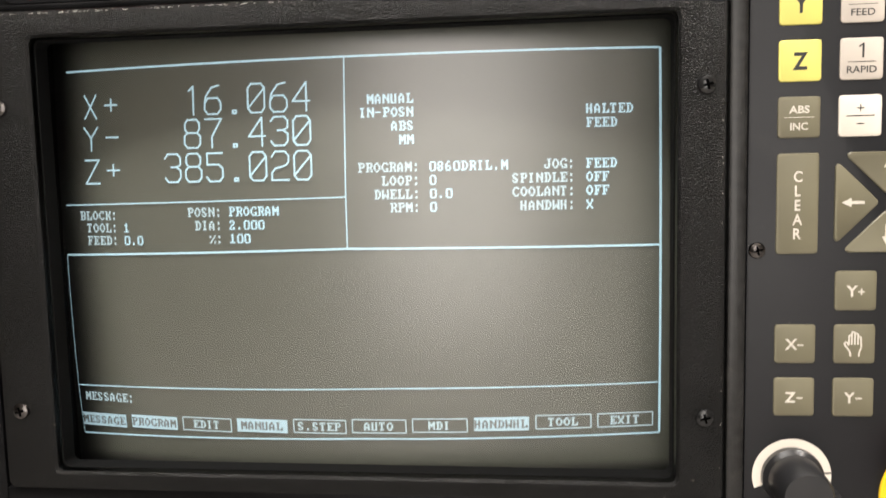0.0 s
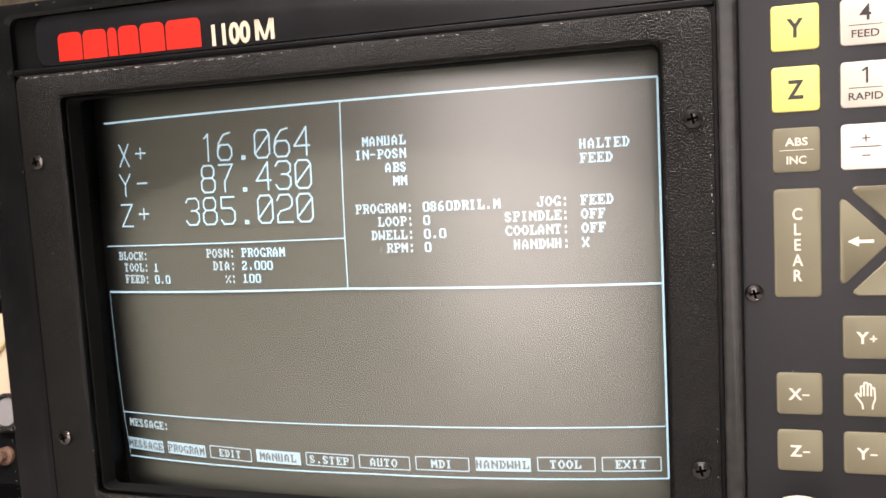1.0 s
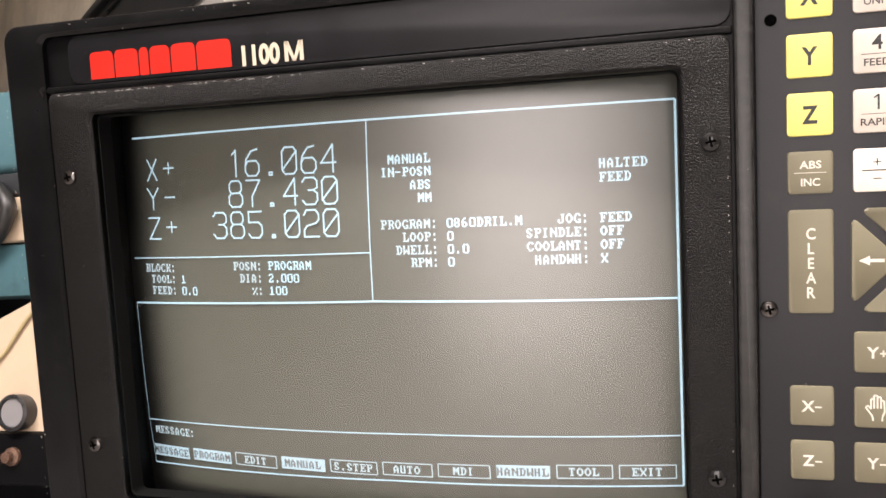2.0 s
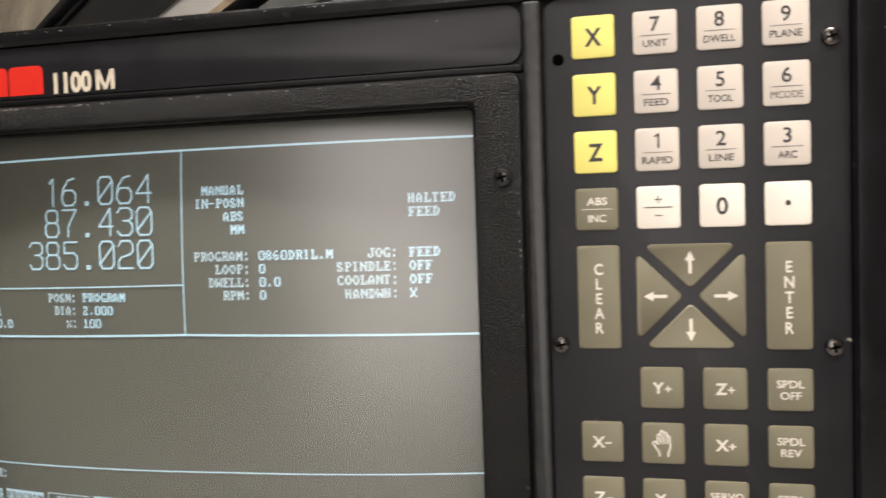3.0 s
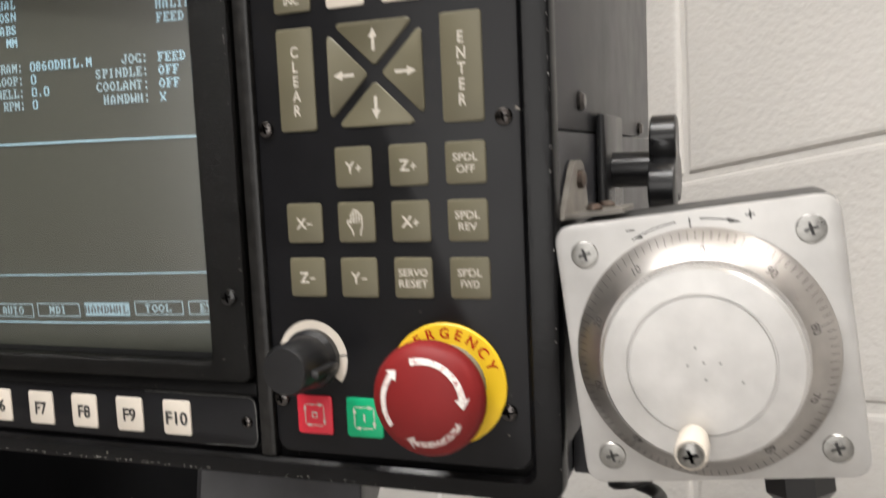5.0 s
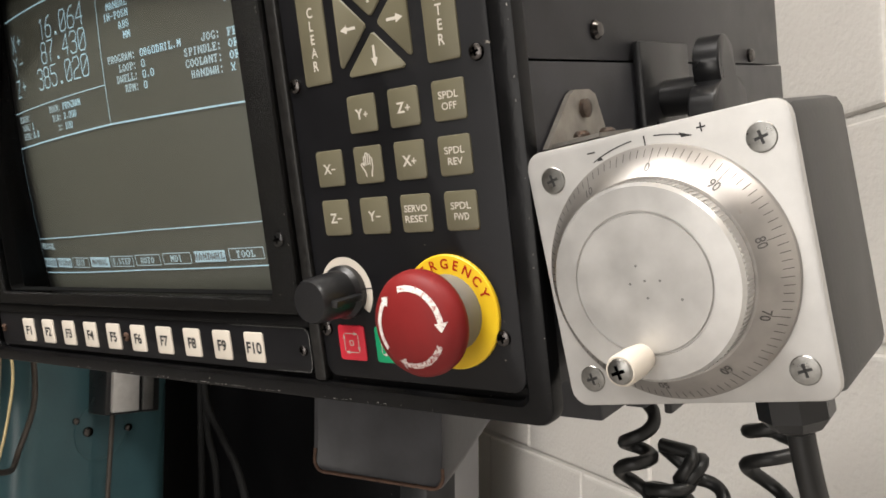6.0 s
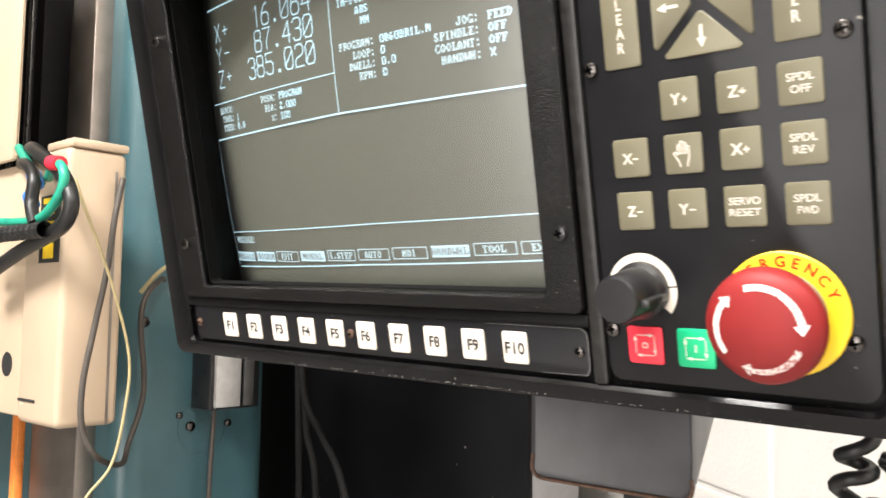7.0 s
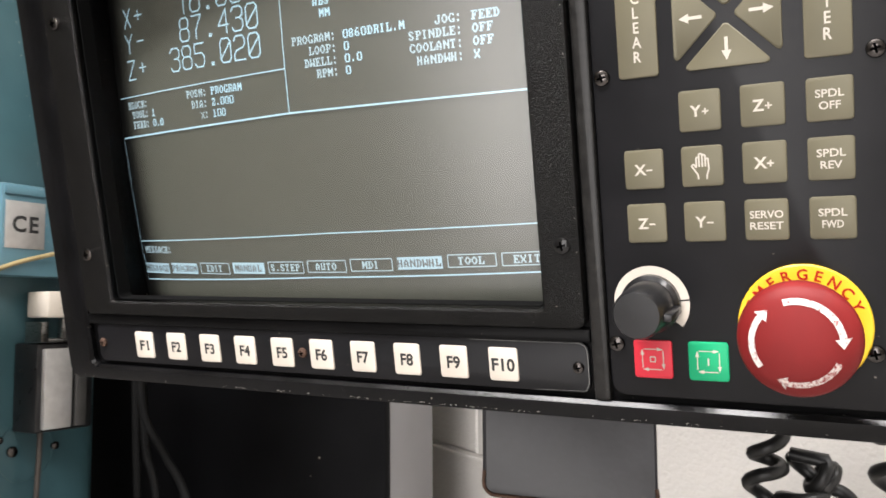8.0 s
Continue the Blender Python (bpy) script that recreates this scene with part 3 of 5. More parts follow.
SOFT = ["MESSAGE", "PROGRAM", "EDIT", "MANUAL", "S.STEP", "AUTO", "MDI", "HANDWHL", "TOOL", "EXIT"]
for i, text in enumerate(SOFT):
    xa, xb = -0.2111 + 0.02667 * i, -0.2111 + 0.02667 * i + 0.0237
    zc = 1.2892 + 0.0042 * min(i, 8) / 9
    filled = i in (0, 1, 3, 7)
    if filled:
        print_on("soft_key_block", [bar(xa, zc, xb, zc, 0.0062, 8)], on_tube, M_GLOW_BLOCK, screen, "filled glowing soft key label")
    else:
        print_on("soft_key_outline", [bar(xa, zc + 0.003, xb, zc + 0.003, 0.0005, 6), bar(xa, zc - 0.003, xb, zc - 0.003, 0.0005, 6), bar(xa, zc - 0.003, xa, zc + 0.003, 0.0005), bar(xb, zc - 0.003, xb, zc + 0.003, 0.0005)], on_tube, M_GLOW_DIM, screen, "outlined glowing soft key label")
    print_on("soft_key_text", typed(text, (xa + xb) / 2 - CELL * len(text) / 2, zc, "l", 0.0038), above_tube, M_PHOSPHOR_OFF if filled else M_GLOW_DIM, screen)


# keys
def key(cx, cz, w, h, mat, pieces=None, ink=None, label=""):
    ob = slab("key", cx - w / 2, cx + w / 2, cz - h / 2, cz + h / 2, 0.3495, P - 0.0007, 0.0013, mat, console, bevel=0.0005, label=label, seg=3)
    if pieces:
        print_on("legend", pieces, P - 0.0007 - 0.00008, ink, ob)
    return ob


COL = [0.1035, 0.1257, 0.148, 0.1703]
ROW = [1.4832, 1.4619, 1.4408, 1.4196]
K = 0.0156
for ch, cz in zip("XYZ", ROW):
    key(COL[0], cz, K, K, M_YELLOW, [placed(ch, COL[0], cz, 0.0064, bold=0.03, squeeze=0.84)], M_INK, "yellow axis key")
NUM = [[("7", "UNIT"), ("8", "DWELL"), ("9", "PLANE")], [("4", "FEED"), ("5", "TOOL"), ("6", "MCODE")], [("1", "RAPID"), ("2", "LINE"), ("3", "ARC")]]
for r, line in enumerate(NUM):
    for c, (top, word) in enumerate(line):
        cx, cz = COL[c + 1], ROW[r]
        key(cx, cz, K, K, M_CREAM_DULL, [placed(top, cx, cz + 0.0031, 0.0054, bold=0.012), bar(cx - 0.0052, cz - 0.0011, cx + 0.0052, cz - 0.0011, 0.00022), placed(word, cx, cz - 0.0039, 0.0026, width=0.00215 * len(word), bold=0.0 if "M" in word else 0.012)], M_INK, "cream number key")
cx, cz = COL[0], ROW[3]
key(cx, cz, K, K, M_OLIVE, [placed("ABS", cx, cz + 0.003, 0.0028, width=0.0075, bold=0.02), bar(cx - 0.0055, cz, cx + 0.0055, cz, 0.00022), placed("INC", cx, cz - 0.0034, 0.0028, width=0.0065, bold=0.02)], M_WHITE_INK, "olive grey key")
cx = COL[1]
key(cx, cz, K, K, M_CREAM, [bar(cx - 0.0014, cz + 0.0029, cx + 0.0014, cz + 0.0029, 0.0004), bar(cx, cz + 0.0015, cx, cz + 0.0043, 0.0004), bar(cx - 0.005, cz, cx + 0.005, cz, 0.0004), bar(cx - 0.0014, cz - 0.003, cx + 0.0014, cz - 0.003, 0.0004)], M_INK, "cream number key")
key(COL[2], cz, K, K, M_CREAM, [placed("0", COL[2], cz, 0.0062, bold=0.02)], M_INK, "cream number key")
key(COL[3], cz, K, K, M_CREAM, [arc_band(COL[3], cz + 0.0002, 0.00001, 0.001, 0, 360, 12)], M_INK, "cream number key")
for c, word in ((0, "CLEAR"), (3, "ENTER")):
    cx = COL[c]
    key(cx, 1.3866, K, 0.0388, M_OLIVE, [placed(ch, cx, 1.3972 - 0.0055 * i, 0.0042, bold=0.018, squeeze=0.85) for i, ch in enumerate(word)], M_WHITE_INK, "tall olive grey key")


def arrow(cx, cz, dx, dz, length=0.0084):
    px, pz = -dz, dx
    tip, neck, tail = length / 2, length / 2 - 0.0036, -length / 2
    def at(a, b):
        return (cx + dx * a + px * b, cz + dz * a + pz * b)
    return [poly([at(tip, 0), at(neck, 0.0018), at(neck, -0.0018)]), bar(*at(tail, 0), *at(neck, 0), 0.0012)]


ACX, ACZ = 0.1364, 1.3868
for dx, dz in ((0, 1), (1, 0), (0, -1), (-1, 0)):
    def at(a, b, d=(dx, dz)):
        return (ACX + d[0] * a - d[1] * b, ACZ + d[1] * a + d[0] * b)
    tri = [at(0.0034, 0.0008), at(0.0172, 0.0146), at(0.0184, 0.0149), at(0.0192, 0.0138), at(0.0192, -0.0138), at(0.0184, -0.0149), at(0.0172, -0.0146), at(0.0034, -0.0008)]
    mid = (sum(p[0] for p in tri) / 8, sum(p[1] for p in tri) / 8)
    inset = [(mid[0] + (p[0] - mid[0]) * 0.955, mid[1] + (p[1] - mid[1]) * 0.955) for p in tri]
    v, f = loft([[(x, 0.3495, z) for x, z in tri], [(x, P - 0.0003, z) for x, z in tri], [(x, P - 0.0007, z) for x, z in inset]])
    ob = mesh_object("key", v, f, M_OLIVE, console, True, "triangular olive grey arrow key")
    c0 = at(0.0125, 0)
    print_on("legend", arrow(c0[0], c0[1], dx, dz), P - 0.00078, M_WHITE_INK, ob)


def palm_outline(cx, cz):
    """The line drawing of an open palm on one key."""
    w, pts = 0.0006, [(-0.0012, -0.0045), (-0.0014, -0.0028), (-0.0034, 0.0002), (-0.0026, 0.0008), (-0.0018, -0.0004), (-0.0018, 0.0031), (-0.0009, 0.0031), (-0.0009, 0.0043), (0.0001, 0.0043), (0.0001, 0.0038), (0.0011, 0.0038), (0.0011, 0.0026), (0.002, 0.0026), (0.0022, -0.0012), (0.0015, -0.0032), (0.0015, -0.0045)]
    out = [bar(cx + a[0] * 1.15, cz + a[1] * 1.1, cx + b[0] * 1.15, cz + b[1] * 1.1, w) for a, b in zip(pts, pts[1:])]
    for x, zt in ((-0.0009, 0.0031), (0.0001, 0.0038), (0.0011, 0.0026)):
        out.append(bar(cx + x * 1.15, cz - 0.0002, cx + x * 1.15, cz + zt * 1.1, w))
    return out


LOW = [1.3527, 1.3318, 1.3106]
for cx, cz, words in ((COL[1], LOW[0], ["Y+"]), (COL[2], LOW[0], ["Z+"]), (COL[3], LOW[0], ["SPDL", "OFF"]), (COL[0], LOW[1], ["X-"]), (COL[1], LOW[1], []), (COL[2], LOW[1], ["X+"]), (COL[3], LOW[1], ["SPDL", "REV"]),
                      (COL[0], LOW[2], ["Z-"]), (COL[1], LOW[2], ["Y-"]), (COL[2], LOW[2], ["SERVO", "RESET"]), (COL[3], LOW[2], ["SPDL", "FWD"])):
    if not words:
        pieces = palm_outline(cx, cz)
    elif len(words) == 1:
        pieces = [placed(words[0][0], cx - 0.0014, cz, 0.0042, bold=0.025), bar(cx + 0.0009, cz - 0.0004, cx + 0.0033, cz - 0.0004, 0.0006)] + ([bar(cx + 0.0021, cz - 0.0016, cx + 0.0021, cz + 0.0008, 0.0006)] if words[0][1] == "+" else [])
    else:
        pieces = [placed(word, cx, cz + s * 0.0021, 0.0028, width=0.00235 * len(word), bold=0.015) for word, s in zip(words, (1, -1))]
    key(cx, cz, K - 0.0002, K - 0.0002, M_OLIVE, pieces, M_WHITE_INK, "olive grey jog key")

for cx, mat, label in ((0.1028, M_RED, "red stop key"), (0.1246, M_GREEN, "green start key")):
    cz = 1.2553
    pieces = []
    for a in range(4):
        dx, dz = ((1, 0), (0, -1), (-1, 0), (0, 1))[a]
        ox, oz = cx + (-dz) * 0.0042, cz + dx * 0.0042
        pieces += [bar(ox - dx * 0.0036, oz - dz * 0.0036, ox + dx * 0.002, oz + dz * 0.002, 0.0004), poly([(ox + dx * 0.0042, oz + dz * 0.0042), (ox + dx * 0.0018 - dz * 0.0008, oz + dz * 0.0018 + dx * 0.0008), (ox + dx * 0.0018 + dz * 0.0008, oz + dz * 0.0018 - dx * 0.0008)])]
    if mat is M_RED:
        pieces += [bar(cx - 0.001, cz + 0.001, cx + 0.001, cz + 0.001, 0.0005), bar(cx - 0.001, cz - 0.001, cx + 0.001, cz - 0.001, 0.0005), bar(cx - 0.001, cz - 0.001, cx - 0.001, cz + 0.001, 0.0005), bar(cx + 0.001, cz - 0.001, cx + 0.001, cz + 0.001, 0.0005)]
    else:
        pieces += [bar(cx, cz - 0.0015, cx, cz + 0.0015, 0.0006)]
    key(cx, cz, 0.0155, 0.0158, mat, pieces, M_WHITE_INK, label)

for i in range(10):
    cx, cz = -0.1875 + 0.02484 * i, 1.2497
    key(cx, cz, 0.0142, 0.0152, M_CREAM, [placed("F%d" % (i + 1), cx, cz, 0.0056, width=0.0068 if i < 9 else 0.0112, bold=0.03)], M_INK, "cream function key")


# screws
def screw(cx, cz, y, r, mat, parent, label=""):
    ob = lathe("screw", cx, cz, [(r, y), (r, y - 0.0004), (r * 0.9, y - 0.0011), (r * 0.6, y - 0.0016), (0.0, y - 0.0018)], mat, parent, 16, label)
    print_on("screw_slot", [bar(cx - r * 0.52, cz - r * 0.12, cx + r * 0.52, cz + r * 0.12, r * 0.26), bar(cx + r * 0.12, cz - r * 0.52, cx - r * 0.12, cz + r * 0.52, r * 0.26)], y - 0.00185, M_HOLE, ob)
    return ob


for cx, cz in ((-0.2198, 1.4325), (-0.2198, 1.3025), (0.0688, 1.4328), (0.0688, 1.3028)):
    screw(cx, cz, 0.345, 0.0037, M_SCREW if cx < 0 else M_BLACK_SCREW, console, "worn bare cross-head screw" if cx < 0 else "black cross-head screw")
for cx, cz in ((0.0888, 1.3687), (0.185, 1.3682), (0.185, 1.477), (0.0882, 1.2612), (0.183, 1.261)):
    screw(cx, cz, P, 0.0033, M_SCREW, console, "black cross-head screw")
for cx, mat, label in ((-0.2218, M_RUST, "rusty cross-head screw"), (-0.0752, M_RUST, "rusty cross-head screw"), (0.0708, M_SCREW, "dark cross-head screw")):
    screw(cx, 1.25, P, 0.0026, mat, console, label)
lathe("screw_hole", 0.0905, 1.4757, [(0.0022, P), (0.0022, P - 0.0002), (0.0, P - 0.0002)], M_HOLE, console, 14, "empty screw hole")

# selector knob with its white scale ring
KX, KZ = 0.1033, 1.2783
print_on("scale_ring", [arc_band(KX, KZ, 0.0112, 0.0152, -38, 200, 40)], P - 0.0002, M_CREAM, console, "white scale ring")
knob = lathe("selector_knob", KX, KZ, [(0.0118, P), (0.0118, P - 0.003), (0.0102, P - 0.005), (0.0097, P - 0.021), (0.0088, P - 0.0228), (0.0, P - 0.023)], M_BLACK, console, 36, "black plastic selector knob")
print_on("scale_tick", [bar(KX + 0.0105, KZ + 0.0012, KX + 0.0158, KZ + 0.0016, 0.0006)], P - 0.0003, M_INK, knob)
fin = box("pointer_fin", 0.004, 0.0128, -0.0195, -0.003, -0.0016, 0.0016, M_BLACK, knob, bevel=0.0008)
fin.matrix_local = Matrix.Translation((KX, P, KZ)) @ pose(0, 0, 0, 0, 8, 0)

# emergency stop
EX, EZ = 0.1596, 1.2707
stop = lathe("emergency_stop", EX, EZ, [(0.0155, P), (0.0155, P - 0.0145), (0.0145, P - 0.0155), (0.0145, P - 0.018), (0.0, P - 0.018)], M_COLLAR, console, 32, "emergency stop button, red mushroom on a yellow ring")
lathe("legend_ring", EX, EZ, [(0.0232, P), (0.0232, P - 0.0012), (0.0227, P - 0.0016), (0.0, P - 0.0016)], M_RING, stop, 48, "yellow ring with red lettering")
word = []
for i, ch in enumerate("EMERGENCY"):
    a = radians(90 + 66 - 16.5 * i)
    vs, fs = placed(ch, 0, 0, 0.004, bold=0.02)
    c, s = math.cos(a - math.pi / 2), math.sin(a - math.pi / 2)
    word.append(([(EX + 0.0196 * math.cos(a) + x * c - z * s, EZ + 0.0196 * math.sin(a) + x * s + z * c) for x, z in vs], fs))
print_on("ring_lettering", word, P - 0.0017, M_LOGO, stop, "red lettering on the ring")
MY = P - 0.0158
profile = [(0.0125, MY + 0.001), (0.019, MY), (0.0204, MY - 0.0012), (0.0208, MY - 0.0035), (0.0204, MY - 0.0062), (0.019, MY - 0.0084), (0.0155, MY - 0.0102), (0.0105, MY - 0.0114), (0.005, MY - 0.012), (0.0, MY - 0.0122)]
lathe("mushroom", EX, EZ, profile, M_MUSHROOM, stop, 56, "domed red plastic mushroom head", 50)


def dome_y(x, z):
    r = math.hypot(x - EX, z - EZ)
    for (ra, ya), (rb, yb) in zip(profile[3:], profile[4:]):
        if rb <= r <= ra:
            return yb + (ya - yb) * (r - rb) / (ra - rb) - 0.00025
    return MY - 0.0124


for a0, a1 in ((106, 8), (-26, -104), (216, 142)):
    r = 0.0148
    tip = radians(a1 - (14 if a1 < a0 else -14))
    ah = radians(a1)
    def pol(rad, ang):
        return (EX + rad * math.cos(ang), EZ + rad * math.sin(ang))
    head = poly([pol(r - 0.0026, ah), pol(r, tip), pol(r + 0.0026, ah), pol(r, ah)])
    print_on("turn_arrow", [arc_band(EX, EZ, r - 0.0011, r, a0, a1, 20), arc_band(EX, EZ, r, r + 0.0011, a0, a1, 20), head], dome_y, M_RUBBED if a0 == -26 else M_WORN, stop, "worn white turn arrow")

# case behind the front: folded steel with a seam, side screws
slab("case_top", -0.243, 0.1935, 1.3645, 1.4975, 0.68, 0.3985, 0.004, M_CASE, console, bevel=0.001, label="black painted steel upper case")
slab("case_bottom", -0.243, 0.1935, 1.24, 1.3628, 0.682, 0.3985, 0.004, M_CASE, console, bevel=0.001, label="black painted steel lower case")

ring_slab("case_collar", (-0.243, 0.193, 1.2405, 1.497), (-0.229, 0.079, 1.2585, 1.4785), 0.004, 0.002, 0.3984, 0.3546, M_CASE, console, bevel=0.0004)
box("case_side", 0.1936, 0.1985, 0.3546, 0.68, 1.3638, 1.4965, M_CASE, console, bevel=0.0003)
box("case_side", 0.1936, 0.1992, 0.3546, 0.682, 1.241, 1.3628, M_CASE, console, bevel=0.0003)


def side_screw(y, z, r, mat, parent):
    v, f = loft([[(0.1985 + d, y + q * math.cos(2 * math.pi * k / 14), z + q * math.sin(2 * math.pi * k / 14)) for k in range(14)] for d, q in ((0, r), (0.0015, r), (0.003, r * 0.7), (0.0032, 0.0001))])
    return mesh_object("screw", v, f, mat, parent, True, "black side screw")


side_screw(0.417, 1.376, 0.0042, M_SCREW, console)
side_screw(0.618, 1.3685, 0.004, M_SCREW, console)


# chipped paint along the edges of the front
chip_rng = random.Random(11)


def chips(x0, z0, x1, z1, y, count, size, jitter):
    pieces = []
    for _ in range(count):
        t = chip_rng.random()
        cx, cz = x0 + (x1 - x0) * t + chip_rng.uniform(-jitter, jitter), z0 + (z1 - z0) * t + chip_rng.uniform(-jitter, jitter)
        along = size * chip_rng.uniform(0.3, 1.6)
        across = size * chip_rng.uniform(0.12, 0.35)
        turn = math.atan2(z1 - z0, x1 - x0) + chip_rng.uniform(-0.25, 0.25)
        ring = []
        for k in range(6):
            a = 2 * math.pi * k / 6
            q = chip_rng.uniform(0.6, 1.2)
            u, w = along * q * math.cos(a), across * q * math.sin(a)
            ring.append((cx + u * math.cos(turn) - w * math.sin(turn), cz + u * math.sin(turn) + w * math.cos(turn)))
        pieces.append(poly(ring))
    return pieces


flakes = chips(-0.14, 1.2296, 0.12, 1.2296, 0, 60, 0.00055, 0.0003) + chips(-0.24, 1.2296, 0.19, 1.2296, 0, 30, 0.0004, 0.0005) + chips(-0.24, 1.5032, 0.19, 1.5032, 0, 36, 0.0005, 0.0003)
flakes += chips(-0.225, 1.4707, -0.1, 1.4707, 0, 70, 0.0006, 0.0002) + chips(-0.1, 1.4707, 0.07, 1.4707, 0, 20, 0.0005, 0.0002) + chips(0.0748, 1.47, 0.0748, 1.28, 0, 14, 0.0004, 0.0002)
flakes += chips(-0.2518, 1.49, -0.2518, 1.24, 0, 40, 0.0006, 0.0003) + chips(0.2022, 1.49, 0.2022, 1.24, 0, 24, 0.0005, 0.0003)
tagged(print_on("paint_chips", flakes, lambda x, z: 0.34494 if 1.27 < z < 1.4719 else 0.34675, M_CHIP, console), "small chips of bare metal along the edges", kind="stuff")
print_on("worn_edge", [bar(0.02, 1.2605, 0.0718, 1.2605, 0.0002), bar(0.0718, 1.2605, 0.0745, 1.259, 0.00022), bar(0.0745, 1.259, 0.0751, 1.256, 0.00025), bar(0.0751, 1.256, 0.0751, 1.243, 0.00025), bar(0.0751, 1.243, 0.0735, 1.2398, 0.0002), bar(0.0735, 1.2398, 0.05, 1.2392, 0.00015)], P - 0.00006, M_COLLAR, console, "pale worn edge of the function strip")

# ---- handwheel unit, hung beside the console on a bent bracket ----
WHEEL = PANEL @ Matrix.Translation((0.2525, 0.3465, 1.2880)) @ pose(0, 0, 0, 0, -6.4, 0) @ Matrix.Scale(0.982, 4)
wheel = group_of("handwheel_unit", "silver pulse handwheel on a dark box, worn aluminium", "handwheel", WHEEL)
slab("face_plate", -0.0466, 0.0464, -0.0462, 0.047, 0.003, 0, 0.006, M_ALU, wheel, bevel=0.0008, label="satin aluminium face plate, rounded corners")
box("housing", -0.046, 0.0468, 0.0032, 0.068, -0.0464, 0.0464, M_DARK_BOX, wheel, bevel=0.005, label="dark grey housing behind the plate")


def flat_screw(cx, cz, r, parent, label):
    ob = lathe("screw", cx, cz, [(r, 0.0004), (r, -0.0001), (r * 0.93, -0.0004), (r * 0.5, -0.0006), (0.0, -0.0006)], M_STEEL, parent, 20, label)
    print_on("screw_slot", [bar(cx - r * 0.45, cz - r * 0.1, cx + r * 0.45, cz + r * 0.1, r * 0.2), bar(cx + r * 0.1, cz - r * 0.45, cx - r * 0.1, cz + r * 0.45, r * 0.2)], -0.00066, M_SLOT, ob)


for sx in (-1, 1):
    for sz in (-1, 1):
        flat_screw(sx * 0.0367, sz * 0.0362, 0.0048, wheel, "zinc cross-head screw")
DX, DZ = -0.001, -0.0012
dial = lathe("dial", DX, DZ, [(0.0425, 0), (0.0425, -0.0025), (0.042, -0.0035), (0.0345, -0.011), (0.033, -0.012), (0.0, -0.012)], M_DIAL_RING, wheel, 96, "turned aluminium dial with graduations", 25)
hub = lathe("hub", DX, DZ, [(0.0318, -0.0115), (0.0318, -0.0185), (0.0308, -0.0198), (0.0232, -0.0202), (0.023, -0.0195), (0.0225, -0.0195), (0.0222, -0.0203), (0.0, -0.0203)], M_DIAL, wheel, 96, "aluminium hub with knurled rim", 25)


def cone_y(r):
    return -0.011 + (r - 0.0345) / 0.0075 * 0.0075 - 0.0001


marks = []
for i in range(100):
    a = 2 * math.pi * i / 100 + radians(7)
    r0 = 0.0368 if i % 10 == 0 else 0.0382 if i % 5 == 0 else 0.0388
    marks.append(bar(DX + r0 * math.sin(a), r0 * math.cos(a) + DZ, DX + 0.0414 * math.sin(a), 0.0414 * math.cos(a) + DZ, 0.00024))
print_on("graduations", marks, lambda x, z: cone_y(math.hypot(x - DX, z - DZ)), M_FAINT_INK, dial)
for i in range(10):
    a = radians(7) - 2 * math.pi * i / 10
    vs, fs = placed(str(i * 10), 0, 0, 0.0026, bold=0.01)
    number = [(DX + 0.0358 * math.sin(a) + x * math.cos(a) + z * math.sin(a), 0.0358 * math.cos(a) - x * math.sin(a) + z * math.cos(a) + DZ) for x, z in vs]
    print_on("dial_number", [(number, fs)], lambda x, z: cone_y(math.hypot(x - DX, z - DZ)) - 0.0001, M_FAINT_INK, dial)
verts, faces = [], []
for i in range(120):
    a = 2 * math.pi * i / 120
    da = 0.012
    o = len(verts)
    for r in (0.0317, 0.0321):
        for s in (-1, 1):
            for y in (-0.0125, -0.018):
                verts.append((DX + r * math.cos(a + s * da), y, r * math.sin(a + s * da) + DZ))
    faces += [tuple(o + k for k in q) for q in ((4, 5, 7, 6), (0, 1, 5, 4), (2, 3, 7, 6), (1, 3, 7, 5), (0, 2, 6, 4))]
mesh_object("knurling", verts, faces, M_DIAL, hub)
print_on("plate_marks", [bar(-0.0002, 0.041, -0.0002, 0.0445, 0.0005), bar(0.0175, 0.0432, 0.0205, 0.0432, 0.0005), bar(0.019, 0.0417, 0.019, 0.0447, 0.0005), bar(-0.0215, 0.0427, -0.0185, 0.0427, 0.0005), arc_band(0, DZ, 0.0449, 0.0453, 86, 73, 8), arc_band(0, DZ, 0.0449, 0.0453, 116, 96, 8),
                        poly([(0.0162, 0.0412), (0.0116, 0.0431), (0.0122, 0.0413)]), poly([(-0.0185, 0.0395), (-0.016, 0.0395), (-0.0168, 0.041)])], -0.00006, M_INK, wheel, "black plus, minus and index marks")
for x, z in ((-0.001, 0.006), (-0.004, 0.0005), (0.001, 0.001), (0.006, 0.0005), (0.001, -0.0045), (0.012, -0.006)):
    print_on("dent", [arc_band(x + DX, z + DZ, 0.00001, 0.00045, 0, 360, 10)], -0.02036, M_COLLAR, hub)
HK = (-0.006, -0.0245)
handle = lathe("crank_handle", HK[0], HK[1], [(0.0045, -0.02), (0.0048, -0.023), (0.0052, -0.026), (0.0052, -0.0345), (0.0047, -0.036), (0.0, -0.0362)], M_CREAM, wheel, 24, "ivory plastic spinner handle")
screw(HK[0], HK[1], -0.0358, 0.0042, M_STEEL, handle, "steel cross-head screw")
